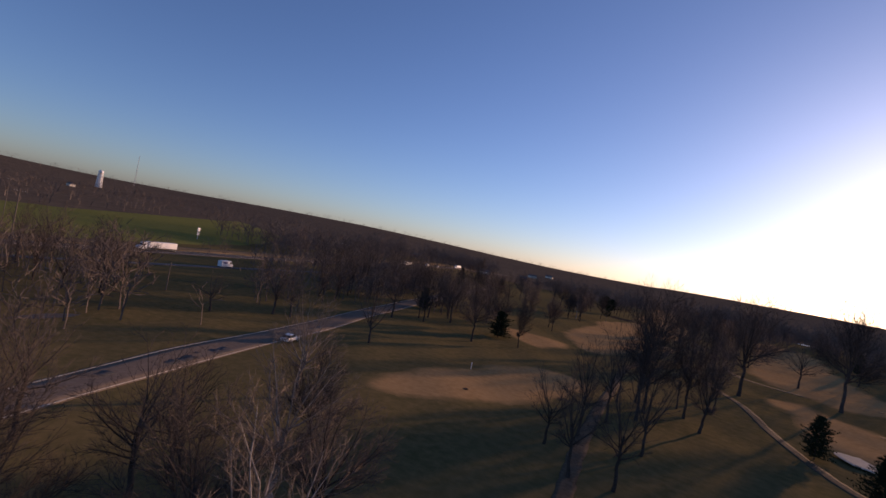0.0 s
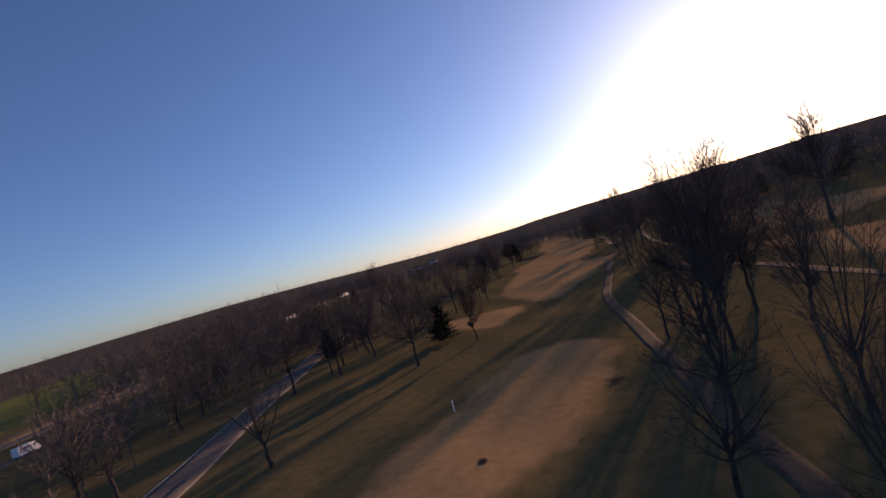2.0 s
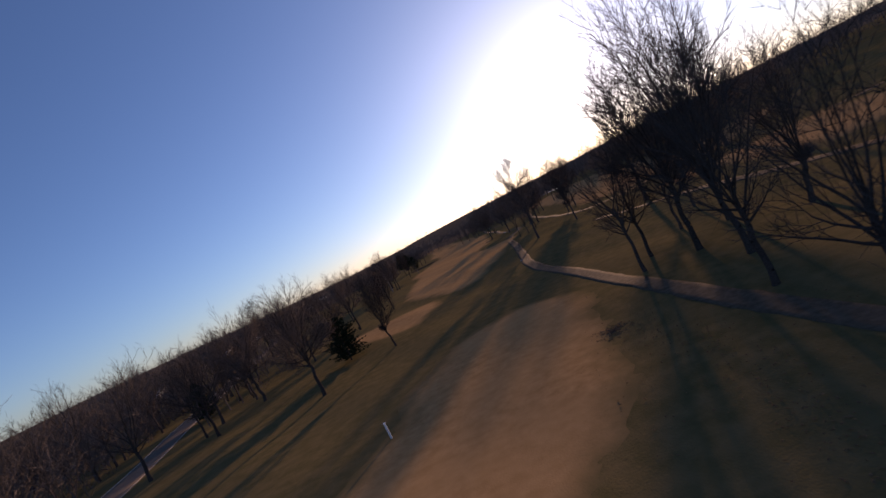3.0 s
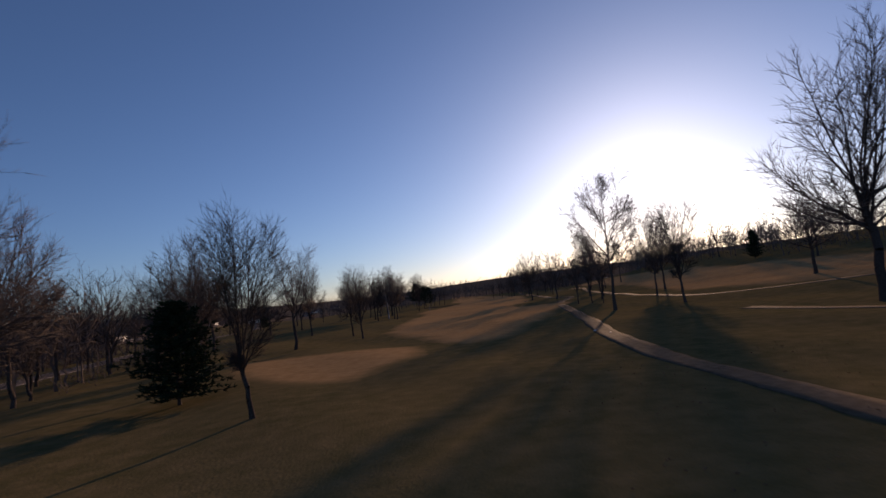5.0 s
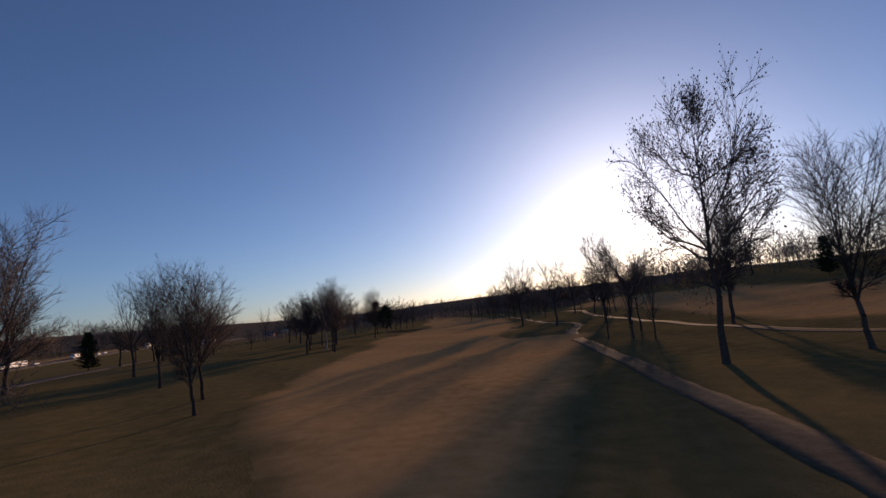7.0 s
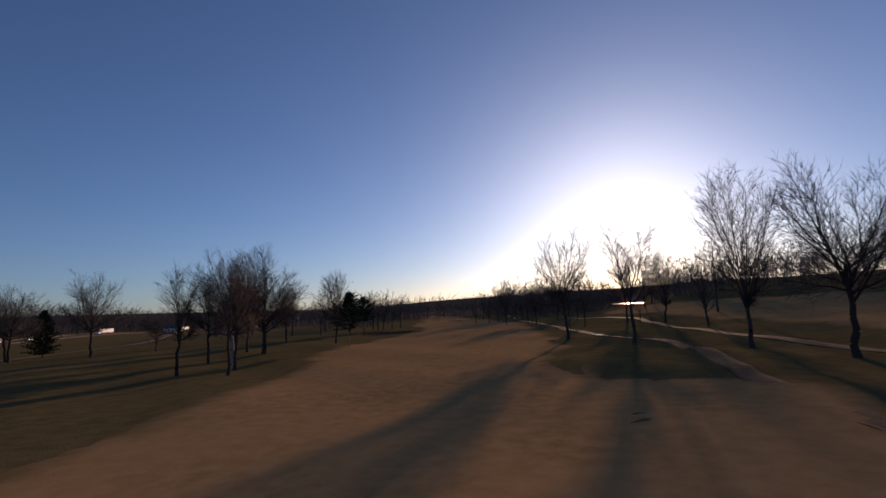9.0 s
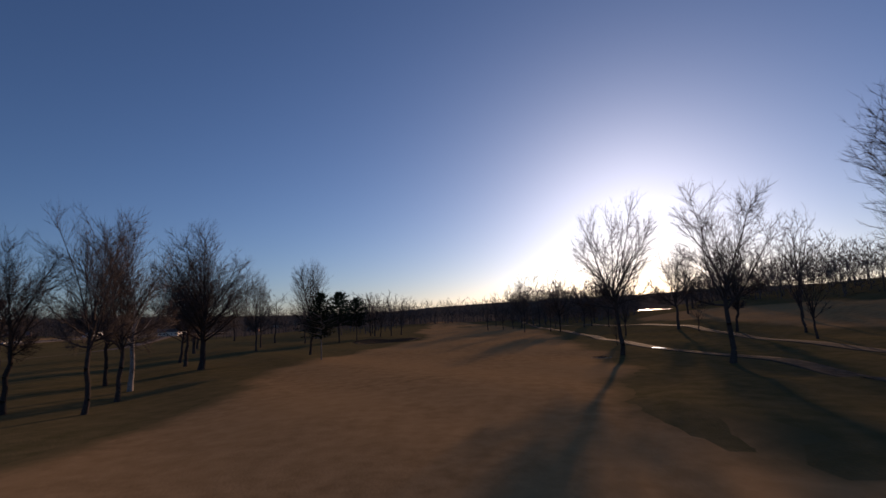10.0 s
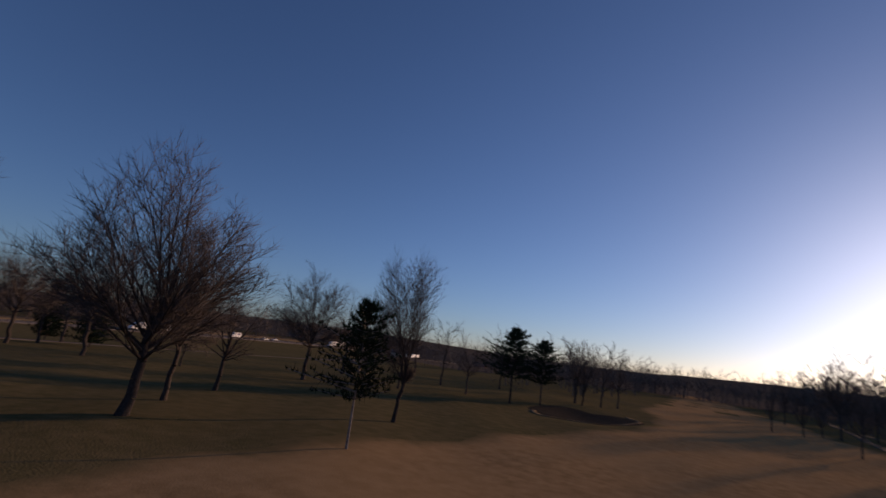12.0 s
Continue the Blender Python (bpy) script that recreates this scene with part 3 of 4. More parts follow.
KINDS["cedar"] = [conifer_meshes(33, "cedar"), conifer_meshes(34, "cedar")]
LABELS = {"round": "bare round-crowned winter tree with grey-brown bark", "vase": "bare spreading winter tree with upswept limbs", "oval": "bare oval-crowned tree with dense fine twigs",
          "light": "bare winter tree among rough grass", "pods": "tall bare tree hung with small round seed balls",
          "fine_round": "large bare round-crowned winter tree with fine twigs", "fine_vase": "large bare spreading tree with upswept limbs", "fine_open": "tall bare tree with an open crown of fine twigs",
          "pale": "bare tree with a pale trunk and pale twigs", "pine": "dark green pine with tufted boughs", "cedar": "dense dark evergreen tree", "mast_pine": "small dark pine on a thin pale bare trunk"}
tree_rng = random.Random(5)


def plant(kind, x, y, h, w, group):
    meshes = tree_rng.choice(KINDS[kind])
    turn = tree_rng.uniform(0, 360)
    m = pose(x, y, height(x, y) - 0.05, 0, 0, turn) @ Matrix.Diagonal((w, w, h, 1))
    ob = thing("tree", m, LABELS[kind], "tree", group)
    for name, me in meshes:
        new(name, me).parent = ob


WEST_TREES = [
    ("fine_round", -53.9, 132.1, 17.6, 11), ("fine_vase", -42.9, 142.7, 13.5, 7), ("cedar", -53.1, 151.3, 9, 8.7), ("fine_round", -57, 160, 15.5, 9.5), ("vase", -62.5, 93, 16, 10.5), ("light", -75, 139.5, 15.5, 10),
    ("fine_round", -72, 153, 19, 11.5), ("round", -80, 151, 17, 11), ("light", -80, 166, 11, 7), ("light", -113, 131, 16, 10), ("light", -116, 144, 16.5, 10), ("light", -96, 75.5, 10, 9),
    ("round", -82, 131, 17, 11), ("fine_open", -59.0, 194.6, 18.7, 10), ("fine_vase", -49.5, 205, 13.2, 7.2), ("fine_round", -53.8, 215.1, 13.8, 7),
    ("fine_vase", -68.2, 231.3, 16.7, 8), ("fine_round", -86.8, 219.5, 20.5, 13), ("fine_round", -106, 248, 24, 15), ("round", -133, 182, 25, 13), ("round", -145, 195, 24, 12), ("round", -126, 198, 23, 11), ("light", -153, 175, 24, 12), ("light", -142, 219, 25, 12), ("light", -163, 203, 25, 13),
    ("round", -91, 261, 20, 11), ("cedar", -92, 168, 9, 7), ("fine_round", -67, 174, 15, 9), ("round", -76, 183, 16, 10), ("round", -92, 194, 18, 12),
]
WEST_TREES_FURTHER = [
    ("light", -85, 272, 17, 8.5), ("fine_open", -54.1, 279.6, 16.7, 7.5), ("fine_open", -60.8, 280, 14.2, 8), ("fine_round", -56.0, 286, 16.2, 8), ("pale", -59.1, 292.4, 15.8, 9.5), ("fine_round", -65, 297, 16, 8),
    ("oval", -60.6, 309.3, 19.8, 14.8), ("fine_round", -66.5, 316, 16.5, 9.5), ("round", -73, 326, 13.5, 9.5), ("mast_pine", -45.8, 316.3, 10.4, 5.4), ("fine_vase", -51.8, 330.6, 16.3, 8), ("fine_round", -83.7, 350.5, 19, 13), ("fine_round", -106.8, 327.9, 20, 11), ("light", -98, 338, 8, 6), ("fine_round", -122, 324, 17.5, 11.5), ("round", -129, 331, 15, 10), ("cedar", -126, 338, 12, 7.5), ("round", -135, 322, 16, 11), ("round", -141, 340, 17, 11),
    ("fine_round", -69.3, 349.3, 15.3, 7.5), ("round", -68, 380, 13.5, 7), ("pine", -57.8, 378, 14.4, 10), ("pine", -54.5, 386, 12.9, 8),
]
WEST_TREES_FAR = [
    ("round", -52.3, 405, 13.8, 10), ("light", -49.9, 401.6, 12.2, 6.5), ("round", -47.4, 409, 13, 7.5), ("round", -44.5, 414, 13.4, 8), ("light", -57, 424, 15, 9), ("light", -109, 426, 21, 11), ("light", -127, 430, 19, 9), ("round", -96, 375, 19, 13), ("light", -82, 395, 17, 9),
    ("cedar", -163, 346, 15, 9), ("light", -60, 446, 16, 9), ("light", -75, 415, 17, 9), ("light", -75, 366, 15, 8),
]
EAST_TREES = [
    ("fine_vase", -4.5, 101.7, 25.5, 11), ("fine_vase", 6.4, 107.5, 17, 11), ("vase", 9.5, 135, 12, 7.5), ("round", -6.3, 118, 16, 9), ("round", 1.8, 125.5, 15, 8), ("round", -8.7, 93.3, 19, 9), ("fine_round", 3.5, 117, 23, 10.5), ("round", -8.4, 64, 15, 9),
    ("round", -11, 80.7, 16, 9), ("vase", -1.5, 82, 18, 9), ("round", -3, 65, 16, 9), ("fine_round", -4, 111, 22, 12), ("round", -9.5, 113, 18, 8), ("round", -14, 72, 12, 8),
    ("cedar", 25, 112, 8.3, 6), ("cedar", 30, 94, 8, 7), ("fine_round", 16.5, 166.5, 29.5, 19), ("light", 36, 205, 18, 12), ("fine_round", 41, 172, 31, 18),
]
EAST_TREES_FURTHER = [
    ("pods", -1.7, 203.4, 27, 11.5), ("fine_vase", 18.7, 237, 21.5, 9), ("fine_vase", 10.8, 202.8, 19.2, 9.5), ("vase", -1.2, 236.5, 13.3, 5), ("vase", 1.4, 233, 12.9, 5), ("vase", 3.2, 229.5, 12.4, 4.8), ("light", 6.5, 243, 13, 6), ("fine_round", 24.9, 247.5, 20, 10),
    ("fine_round", -4.0, 306.1, 20.8, 10.5), ("fine_open", 3.6, 294.6, 19.8, 11), ("fine_vase", 11.9, 277.8, 22.2, 10.5), ("fine_round", 12.2, 262.5, 20, 12), ("light", 24, 310.3, 11.7, 6.5), ("light", 28.5, 319, 17.5, 7),
    ("light", 40.5, 336.5, 22.5, 9), ("fine_vase", 25.4, 332, 16.5, 9), ("vase", 0.6, 322, 4.8, 2.2),
]
EAST_TREES_FAR = [
    ("round", 47, 396, 22, 10), ("light", -7, 468, 15, 7), ("cedar", 68, 279, 10, 6.5), ("round", 59, 237, 19, 9), ("round", 84, 334, 21, 11), ("light", 57, 414, 17, 12), ("light", 75, 394, 12, 7), ("light", 84, 393, 14, 7),
    ("round", -5.1, 387.5, 12.5, 4.8), ("fine_round", 0.8, 437, 17.5, 8.3), ("light", -2.8, 436, 9.5, 6), ("light", -8.1, 422, 10.6, 6), ("light", -13.5, 423, 10.8, 6), ("light", 10, 450, 14.5, 6), ("light", 13, 452, 15, 7), ("fine_round", 4.2, 382, 14, 8),
    ("round", 1.9, 384, 12.5, 5), ("fine_round", 16, 401, 14.3, 8), ("vase", 20, 407, 13.6, 5.5), ("light", 26, 425, 12, 6), ("light", 20.4, 390.3, 10.6, 5.3), ("vase", 4.6, 390.7, 4.1, 1.7), ("light", 11.5, 350, 11, 6), ("fine_round", 23.5, 351, 18, 11.5),
    ("light", 23.5, 342, 5.5, 4.5),
]
NEAR_ROAD = [
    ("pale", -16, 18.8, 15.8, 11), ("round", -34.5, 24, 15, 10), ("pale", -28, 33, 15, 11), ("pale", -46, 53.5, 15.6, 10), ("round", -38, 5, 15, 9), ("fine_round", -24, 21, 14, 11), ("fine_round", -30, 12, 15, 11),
    ("fine_round", -21, 31, 12.5, 10), ("round", -48, 10, 14, 9), ("round", -37, 29, 11, 9), ("fine_round", -33, 42, 12, 9), ("round", -50, 22, 14, 10), ("round", -43, 17, 14.5, 10),
]
for rows, group in ((WEST_TREES, "trees west of the fairway"), (WEST_TREES_FURTHER, "trees west of the fairway"), (WEST_TREES_FAR, "trees west of the fairway"),
                    (EAST_TREES, "trees along the cart path"), (EAST_TREES_FURTHER, "trees along the cart path"), (EAST_TREES_FAR, "trees along the cart path"), (NEAR_ROAD, "trees by the road")):
    for row in rows:
        plant(*row, group)


def near_line(x, y, line, d):
    return any(math.hypot(x - a, y - b) < d for a, b in line)


def open_strip(x, y):
    """The treeless ground: a strip that clears the camera's view of the highway lorry, and the wide meadow between the
    road and the highway, its slanting edge set by what the camera sees.
    """
    edge = float(np.interp(y, [b for a, b in HIGHWAY], [a for a, b in HIGHWAY]))
    return (x < -85 and abs(y + 0.66 * x - 8) < 15) or (238 - 0.75 * (x + 92) < y < 575 and edge - 14 < x < -92)


road_pts = [(p.x, p.y) for p in spline(ROAD, 4)]
scatter = random.Random(11)
count = 0
while count < 94:
    x, y = scatter.uniform(-195, -66), scatter.uniform(20, 420)
    if near_line(x, y, road_pts, 8) or open_strip(x, y) or abs(x + 178) < 7 or (x < -125 and 100 < y < 205) or (y > 205 and x > -100 - 0.22 * (y - 200)) or x > -72 - 0.02 * y or (scatter.random() < 0.4 and y < 150):
        continue
    plant(scatter.choice(("light", "light", "light", "light", "light", "round")), x, y, scatter.uniform(11.5, 18) + 3 * (y > 160), scatter.uniform(7, 11), "scattered trees beyond the road")
    count += 1


HOUSES = [
    (-286, 682, 25, 16, 9, 3.6, M_SIDING, "white-sided single-storey house in the woods"), (-288, 874, 10, 14, 9, 3.6, M_BRICK, "brick single-storey house in the woods"),
    (-334, 1069, 40, 18, 10, 4, M_SIDING, "white-sided single-storey house in the woods"), (-339, 1223, 0, 18, 11, 4, M_SIDING, "white-sided single-storey house in the woods"),
    (-480, 587, 60, 12, 9, 3.6, M_SIDING, "white-sided single-storey house in the woods"), (-231, 345, 15, 15, 9, 3.2, M_BRICK, "brick single-storey house by the highway"),
    (-395, 650, 30, 15, 9, 3.2, M_BRICK, "brick single-storey house among bare trees"), (-1005, 446, 0, 14, 9, 4, M_SIDING, "white-sided house beyond the field"),
]


LORRIES = [(-230.5, 143, 280), (-270.3, 433, 277.4), (-291.8, 597, 277.4), (-312, 750, 277.4)]


def sight_gap(x, y):
    """Ground kept treeless round the houses and the highway lorries, with lanes to the south-east that open the
    camera's view of them.
    """
    for hx, hy, *_ in HOUSES:
        d = math.hypot(hx, hy)
        k = min(110.0, max(-14.0, ((x - hx) * -hx + (y - hy) * -hy) / d))
        if math.hypot(x - hx + hx / d * k, y - hy + hy / d * k) < 14:
            return True
    for hx, hy, _ in LORRIES[1:]:
        k = min(130.0, max(-14.0, (x - hx) * 0.64 + (y - hy) * -0.77))
        if math.hypot(x - hx - 0.64 * k, y - hy + 0.77 * k) < 15:
            return True
    return False


# ---- distant woods ----
def template(style, seed, detail, fine):
    segs, _ = tree_segments(style, seed, detail, fine)
    v, f = [], []
    for p, q, rp, rq, level in segs:
        tube([(p, q, rp, rq)], v, f, 3, level >= 3)
    return np.array([tuple(c) for c in v]), f


def woods(name, spots, kinds, label, seed):
    """Many small bare trees joined into one mesh."""
    rs = np.random.RandomState(seed)
    vs, fs, base = [], [], 0
    for x, y, h, w in spots:
        tv, tf = kinds[rs.randint(len(kinds))]
        a = rs.uniform(0, 6.28)
        c, d = math.cos(a) * w, math.sin(a) * w
        v = np.empty_like(tv)
        v[:, 0] = tv[:, 0] * c - tv[:, 1] * d + x
        v[:, 1] = tv[:, 0] * d + tv[:, 1] * c + y
        v[:, 2] = tv[:, 2] * h + height(x, y) - 0.1
        vs.append(v)
        fs += [tuple(i + base for i in face) for face in tf]
        base += len(v)
    return tagged(link(name, np.concatenate(vs).tolist(), fs, M_WOODS), label, "woods", kind="stuff")


MID = [template(st, k, "far", 0.004) for st, k in (("round", 41), ("vase", 42), ("round", 43), ("oval", 44), ("open", 45), ("round", 46))]
SLOPE = [template(st, k, "mid", 0.0022) for st, k in (("round", 71), ("vase", 72), ("round", 73), ("open", 74), ("round", 75))]
BUSH = [template("bush", k, "bush", 0.0042) for k in (61, 62, 63)]
FAR = [template(st, k, "speck", 0.004) for st, k in (("round", 51), ("vase", 52), ("round", 53))]


def fill(rng, n, box, test, h=(10, 17)):
    spots = []
    while len(spots) < n:
        x, y = rng.uniform(box[0], box[1]), rng.uniform(box[2], box[3])
        if test(x, y) and not sight_gap(x, y):
            hh = rng.uniform(*h)
            spots.append((x, y, hh, hh * rng.uniform(0.6, 0.9)))
    return spots


wr = random.Random(3)


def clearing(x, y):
    """Kept open: the pond, a lane for the sun to reach it, and the camera's view down to it."""
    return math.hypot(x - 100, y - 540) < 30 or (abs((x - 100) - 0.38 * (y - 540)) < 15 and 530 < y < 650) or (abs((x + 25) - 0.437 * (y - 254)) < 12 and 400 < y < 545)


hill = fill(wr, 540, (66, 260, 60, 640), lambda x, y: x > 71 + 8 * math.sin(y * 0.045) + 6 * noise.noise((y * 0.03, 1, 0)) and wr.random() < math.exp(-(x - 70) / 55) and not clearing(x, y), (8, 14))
hill = [(x, y, h * (1 + 0.3 * step((y - 350) / 40)), w * (1 + 0.2 * step((y - 350) / 40))) for x, y, h, w in hill]
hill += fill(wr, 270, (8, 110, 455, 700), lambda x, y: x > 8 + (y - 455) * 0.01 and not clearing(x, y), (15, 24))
near_hill = [t for t in hill if t[0] < 95 and t[1] < 480]
woods("hill_woods", near_hill, SLOPE, "bare brown winter woods along the edge of the hill", 1)
woods("hill_woods", [t for t in hill if t not in near_hill], MID, "bare brown winter woods on the hill", 5)
west = fill(wr, 220, (-200, -52, 440, 700), lambda x, y: x < -56 and not near_line(x, y, road_pts, 9) and not open_strip(x, y), (12, 19))
west += fill(wr, 440, (-390, -250, 260, 860), lambda x, y: not open_strip(x, y) and x < -262 - 0.13 * (y - 330) and wr.random() < math.exp((x + 270 + 0.13 * (y - 330)) / 70), (17, 25))
west += fill(wr, 130, (-215, -105, 170, 315), lambda x, y: abs(x + 178) > 6 and not near_line(x, y, road_pts, 9) and not open_strip(x, y), (11, 18))
west += fill(wr, 180, (-172, -82, 20, 240), lambda x, y: not near_line(x, y, road_pts, 11) and (y < 200 or x < -112 - 0.22 * (y - 200)) and not (x < -128 and 90 < y < 215) and not open_strip(x, y), (9, 16))
west += fill(wr, 34, (-300, -228, 20, 250), lambda x, y: x > -262 + 0.5 * max(0, y - 180), (5, 11))
west += fill(wr, 90, (-75, 30, 610, 690), lambda x, y: True, (14, 20))
woods("valley_woods", west, MID, "bare brown winter woods beyond the road", 2)

brush = [(x + wr.uniform(-4, 4), y + wr.uniform(-4, 4), wr.uniform(0.25, 0.8) * h, wr.uniform(6, 11)) for x, y, h, w in hill[::2]]
brush += fill(wr, 170, (-190, -92, 150, 305), lambda x, y: not near_line(x, y, road_pts, 9) and not open_strip(x, y) and noise.noise((x * 0.02, y * 0.02, 4)) > -0.1, (3, 8))
brush += fill(wr, 360, (-350, -250, 260, 840), lambda x, y: not open_strip(x, y) and x < -262 - 0.13 * (y - 330) and wr.random() < math.exp((x + 270 + 0.13 * (y - 330)) / 40), (8, 16))
brush += [(x - wr.uniform(9, 34), y + wr.uniform(-3, 3), wr.uniform(4, 11), wr.uniform(6, 10)) for x, y in road_pts for _ in range(6) if 140 < y < 262]
brush += fill(wr, 60, (-104, -72, 160, 225), lambda x, y: not near_line(x, y, road_pts, 8), (2.5, 6.5))
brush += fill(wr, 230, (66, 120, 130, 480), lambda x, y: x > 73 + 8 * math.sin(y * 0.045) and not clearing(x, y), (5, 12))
brush += fill(wr, 130, (-190, -66, 420, 700), lambda x, y: not near_line(x, y, road_pts, 9) and not open_strip(x, y), (3, 8))
brush += fill(wr, 90, (-75, 30, 600, 690), lambda x, y: True, (4, 9))
woods("undergrowth", [(x, y, h, max(w, 1.1 * h)) for x, y, h, w in brush], BUSH, "dense brown leafless undergrowth at the edge of the woods", 4)


def far_ok(x, y):
    d = math.hypot(x, y - 150)
    field = -250 > x > float(np.interp(y, (-200, 111, 196, 300, 420, 610), (-395, -430, -455, -535, -625, -760))) and -200 < y < 660
    gap = -60 < x < 10 and y < 600
    return d > (430 if x < -400 else 520) and not field and not gap and abs(math.atan2(x, y + 60)) < 1.95


far = fill(wr, 1400, (-2600, 2600, -700, 2900), lambda x, y: far_ok(x, y) and math.hypot(x, y) < 2900 and wr.random() < min(1.0, 480 / (math.hypot(x, y - 100) + 1)) ** 0.9, (12, 19))
far += fill(wr, 520, (-1150, -420, -150, 900), far_ok, (13, 19))
woods("far_woods", [(x, y, h, w * 2.4) for x, y, h, w in far], FAR, "far woods along the horizon, bare and brown", 3)


# ---- buildings ----
def house(x, y, turn, w, d, h, wall, label, group="distant houses"):
    ob = thing("house", pose(x, y, height(x, y) - 0.1, 0, 0, turn), label, "house", group)
    part("wall", box_bm(0, 0, h / 2, w, d, h, 0.03), wall, ob)
    bm = bmesh.new()
    e, r = 0.5, d * 0.34
    v = [bm.verts.new(c) for c in ((-w / 2 - e, -d / 2 - e, h - 0.15), (w / 2 + e, -d / 2 - e, h - 0.15), (w / 2 + e, d / 2 + e, h - 0.15), (-w / 2 - e, d / 2 + e, h - 0.15), (-w / 2 - e, 0, h + r), (w / 2 + e, 0, h + r))]
    for f in ((0, 1, 5, 4), (2, 3, 4, 5), (1, 2, 5), (3, 0, 4), (3, 2, 1, 0)):
        bm.faces.new([v[i] for i in f])
    part("roof", bm, M_ROOF, ob)
    part("chimney", box_bm(w * 0.25, 0.6, h + r * 0.9, 0.8, 0.6, 1.6, 0.03), M_BRICK, ob)
    part("door", box_bm(0, -d / 2 - 0.03, 1.05, 1.0, 0.08, 2.1, 0.01), M_DARKPLASTIC, ob)
    for k in (-0.36, -0.18, 0.2, 0.38):
        win = part("window", box_bm(k * w, -d / 2 - 0.04, 1.7, 1.3, 0.1, 1.3, 0.01), M_WHITE, ob)
        part("pane", box_bm(k * w, -d / 2 - 0.1, 1.7, 1.05, 0.04, 1.05), M_GLASS, win)
    for k in (-1, 1):
        win = part("window", box_bm(k * (w / 2 + 0.04), 0, 1.7, 0.1, 1.3, 1.3, 0.01), M_WHITE, ob)
        part("pane", box_bm(k * (w / 2 + 0.1), 0, 1.7, 0.04, 1.05, 1.05), M_GLASS, win)
    return ob


for x, y, turn, w, d, h, wall, label in HOUSES:
    house(x, y, turn, w, d, h, wall, label)


# ---- vehicles ----
def wheel(parent, x, y, r, w):
    tyre = part("wheel", cyl_bm(r, r, w, Matrix.Translation((x, y, r)) @ Matrix.Rotation(radians(90), 4, "X"), 18), M_TYRE, parent)
    part("rim", cyl_bm(r * 0.55, r * 0.55, w + 0.03, Matrix.Translation((x, y, r)) @ Matrix.Rotation(radians(90), 4, "X"), 12), M_STEEL, tyre)


def profile(name, outline, width, mat, parent, bevel=0.05, label=""):
    """A body extruded across from its side outline of x, z."""
    bm = bmesh.new()
    f = bm.faces.new([bm.verts.new((x, -width / 2, z)) for x, z in outline])
    ext = bmesh.ops.extrude_face_region(bm, geom=[f])
    bmesh.ops.translate(bm, verts=[v for v in ext["geom"] if isinstance(v, bmesh.types.BMVert)], vec=(0, width, 0))
    bmesh.ops.recalc_face_normals(bm, faces=bm.faces[:])
    if bevel:
        bmesh.ops.bevel(bm, geom=bm.edges[:], offset=bevel, segments=2, affect="EDGES")
    return part(name, bm, mat, parent, label)


def lorry(x, y, turn):
    ob = thing("semi_truck", pose(x, y, height(x, y) + 0.205, 0, 0, turn), "white articulated lorry with a long plain box trailer on the highway", "truck")
    part("trailer", box_bm(-3.0, 0, 2.65, 16.1, 2.6, 2.8, 0.04), M_WHITE, ob)
    part("trailer_frame", box_bm(-3.0, 0, 1.1, 15.5, 1.1, 0.25, 0.02), M_DARKPLASTIC, ob)
    profile("cab", [(6.0, 0.9), (6.0, 3.75), (7.0, 3.9), (8.1, 3.3), (8.5, 2.1), (10.2, 1.85), (10.4, 0.7), (7.5, 0.6)], 2.45, M_WHITE, ob, 0.06)
    part("windscreen", box_bm(8.36, 0, 2.65, 0.1, 2.1, 0.9, 0.02), M_GLASS, ob)
    for s in (-1, 1):
        part("side_window", box_bm(7.6, s * 1.23, 2.7, 0.8, 0.05, 0.75, 0.01), M_GLASS, ob)
        part("fuel_tank", cyl_bm(0.33, 0.33, 1.6, Matrix.Translation((6.2, s * 0.95, 0.85)) @ Matrix.Rotation(radians(90), 4, "Y")), M_STEEL, ob)
        part("exhaust_stack", cyl_bm(0.07, 0.07, 2.4, Matrix.Translation((5.75, s * 1.0, 3.0))), M_STEEL, ob)
        for wx in (-10.2, -8.9, 4.2, 5.5, 9.2):
            wheel(ob, wx, s * 1.08, 0.52, 0.42)
    return ob


def delivery_van(x, y, turn, where):
    ob = thing("delivery_van", pose(x, y, height(x, y) + (0.165 if x > -200 else 0.205), 0, 0, turn), "white step van with dark side print on " + where, "van", "delivery vans")
    profile("body", [(-3.4, 0.5), (-3.4, 3.05), (1.9, 3.05), (2.35, 2.9), (2.75, 1.75), (3.5, 1.55), (3.6, 0.5)], 2.3, M_WHITE, ob, 0.07)
    part("windscreen", box_bm(2.55, 0, 2.3, 0.12, 1.9, 0.9, 0.02), M_GLASS, ob)
    for s in (-1, 1):
        part("side_window", box_bm(1.9, s * 1.16, 2.2, 0.8, 0.05, 0.8, 0.01), M_GLASS, ob)
        part("print", box_bm(-1.2, s * 1.16, 2.25, 2.4, 0.04, 0.6), M_PURPLE, ob, "plain dark bar on the side")
        for wx in (-2.2, 2.5):
            wheel(ob, wx, s * 0.98, 0.4, 0.3)
    part("bumper", box_bm(3.65, 0, 0.6, 0.15, 2.2, 0.25, 0.03), M_DARKPLASTIC, ob)
    return ob


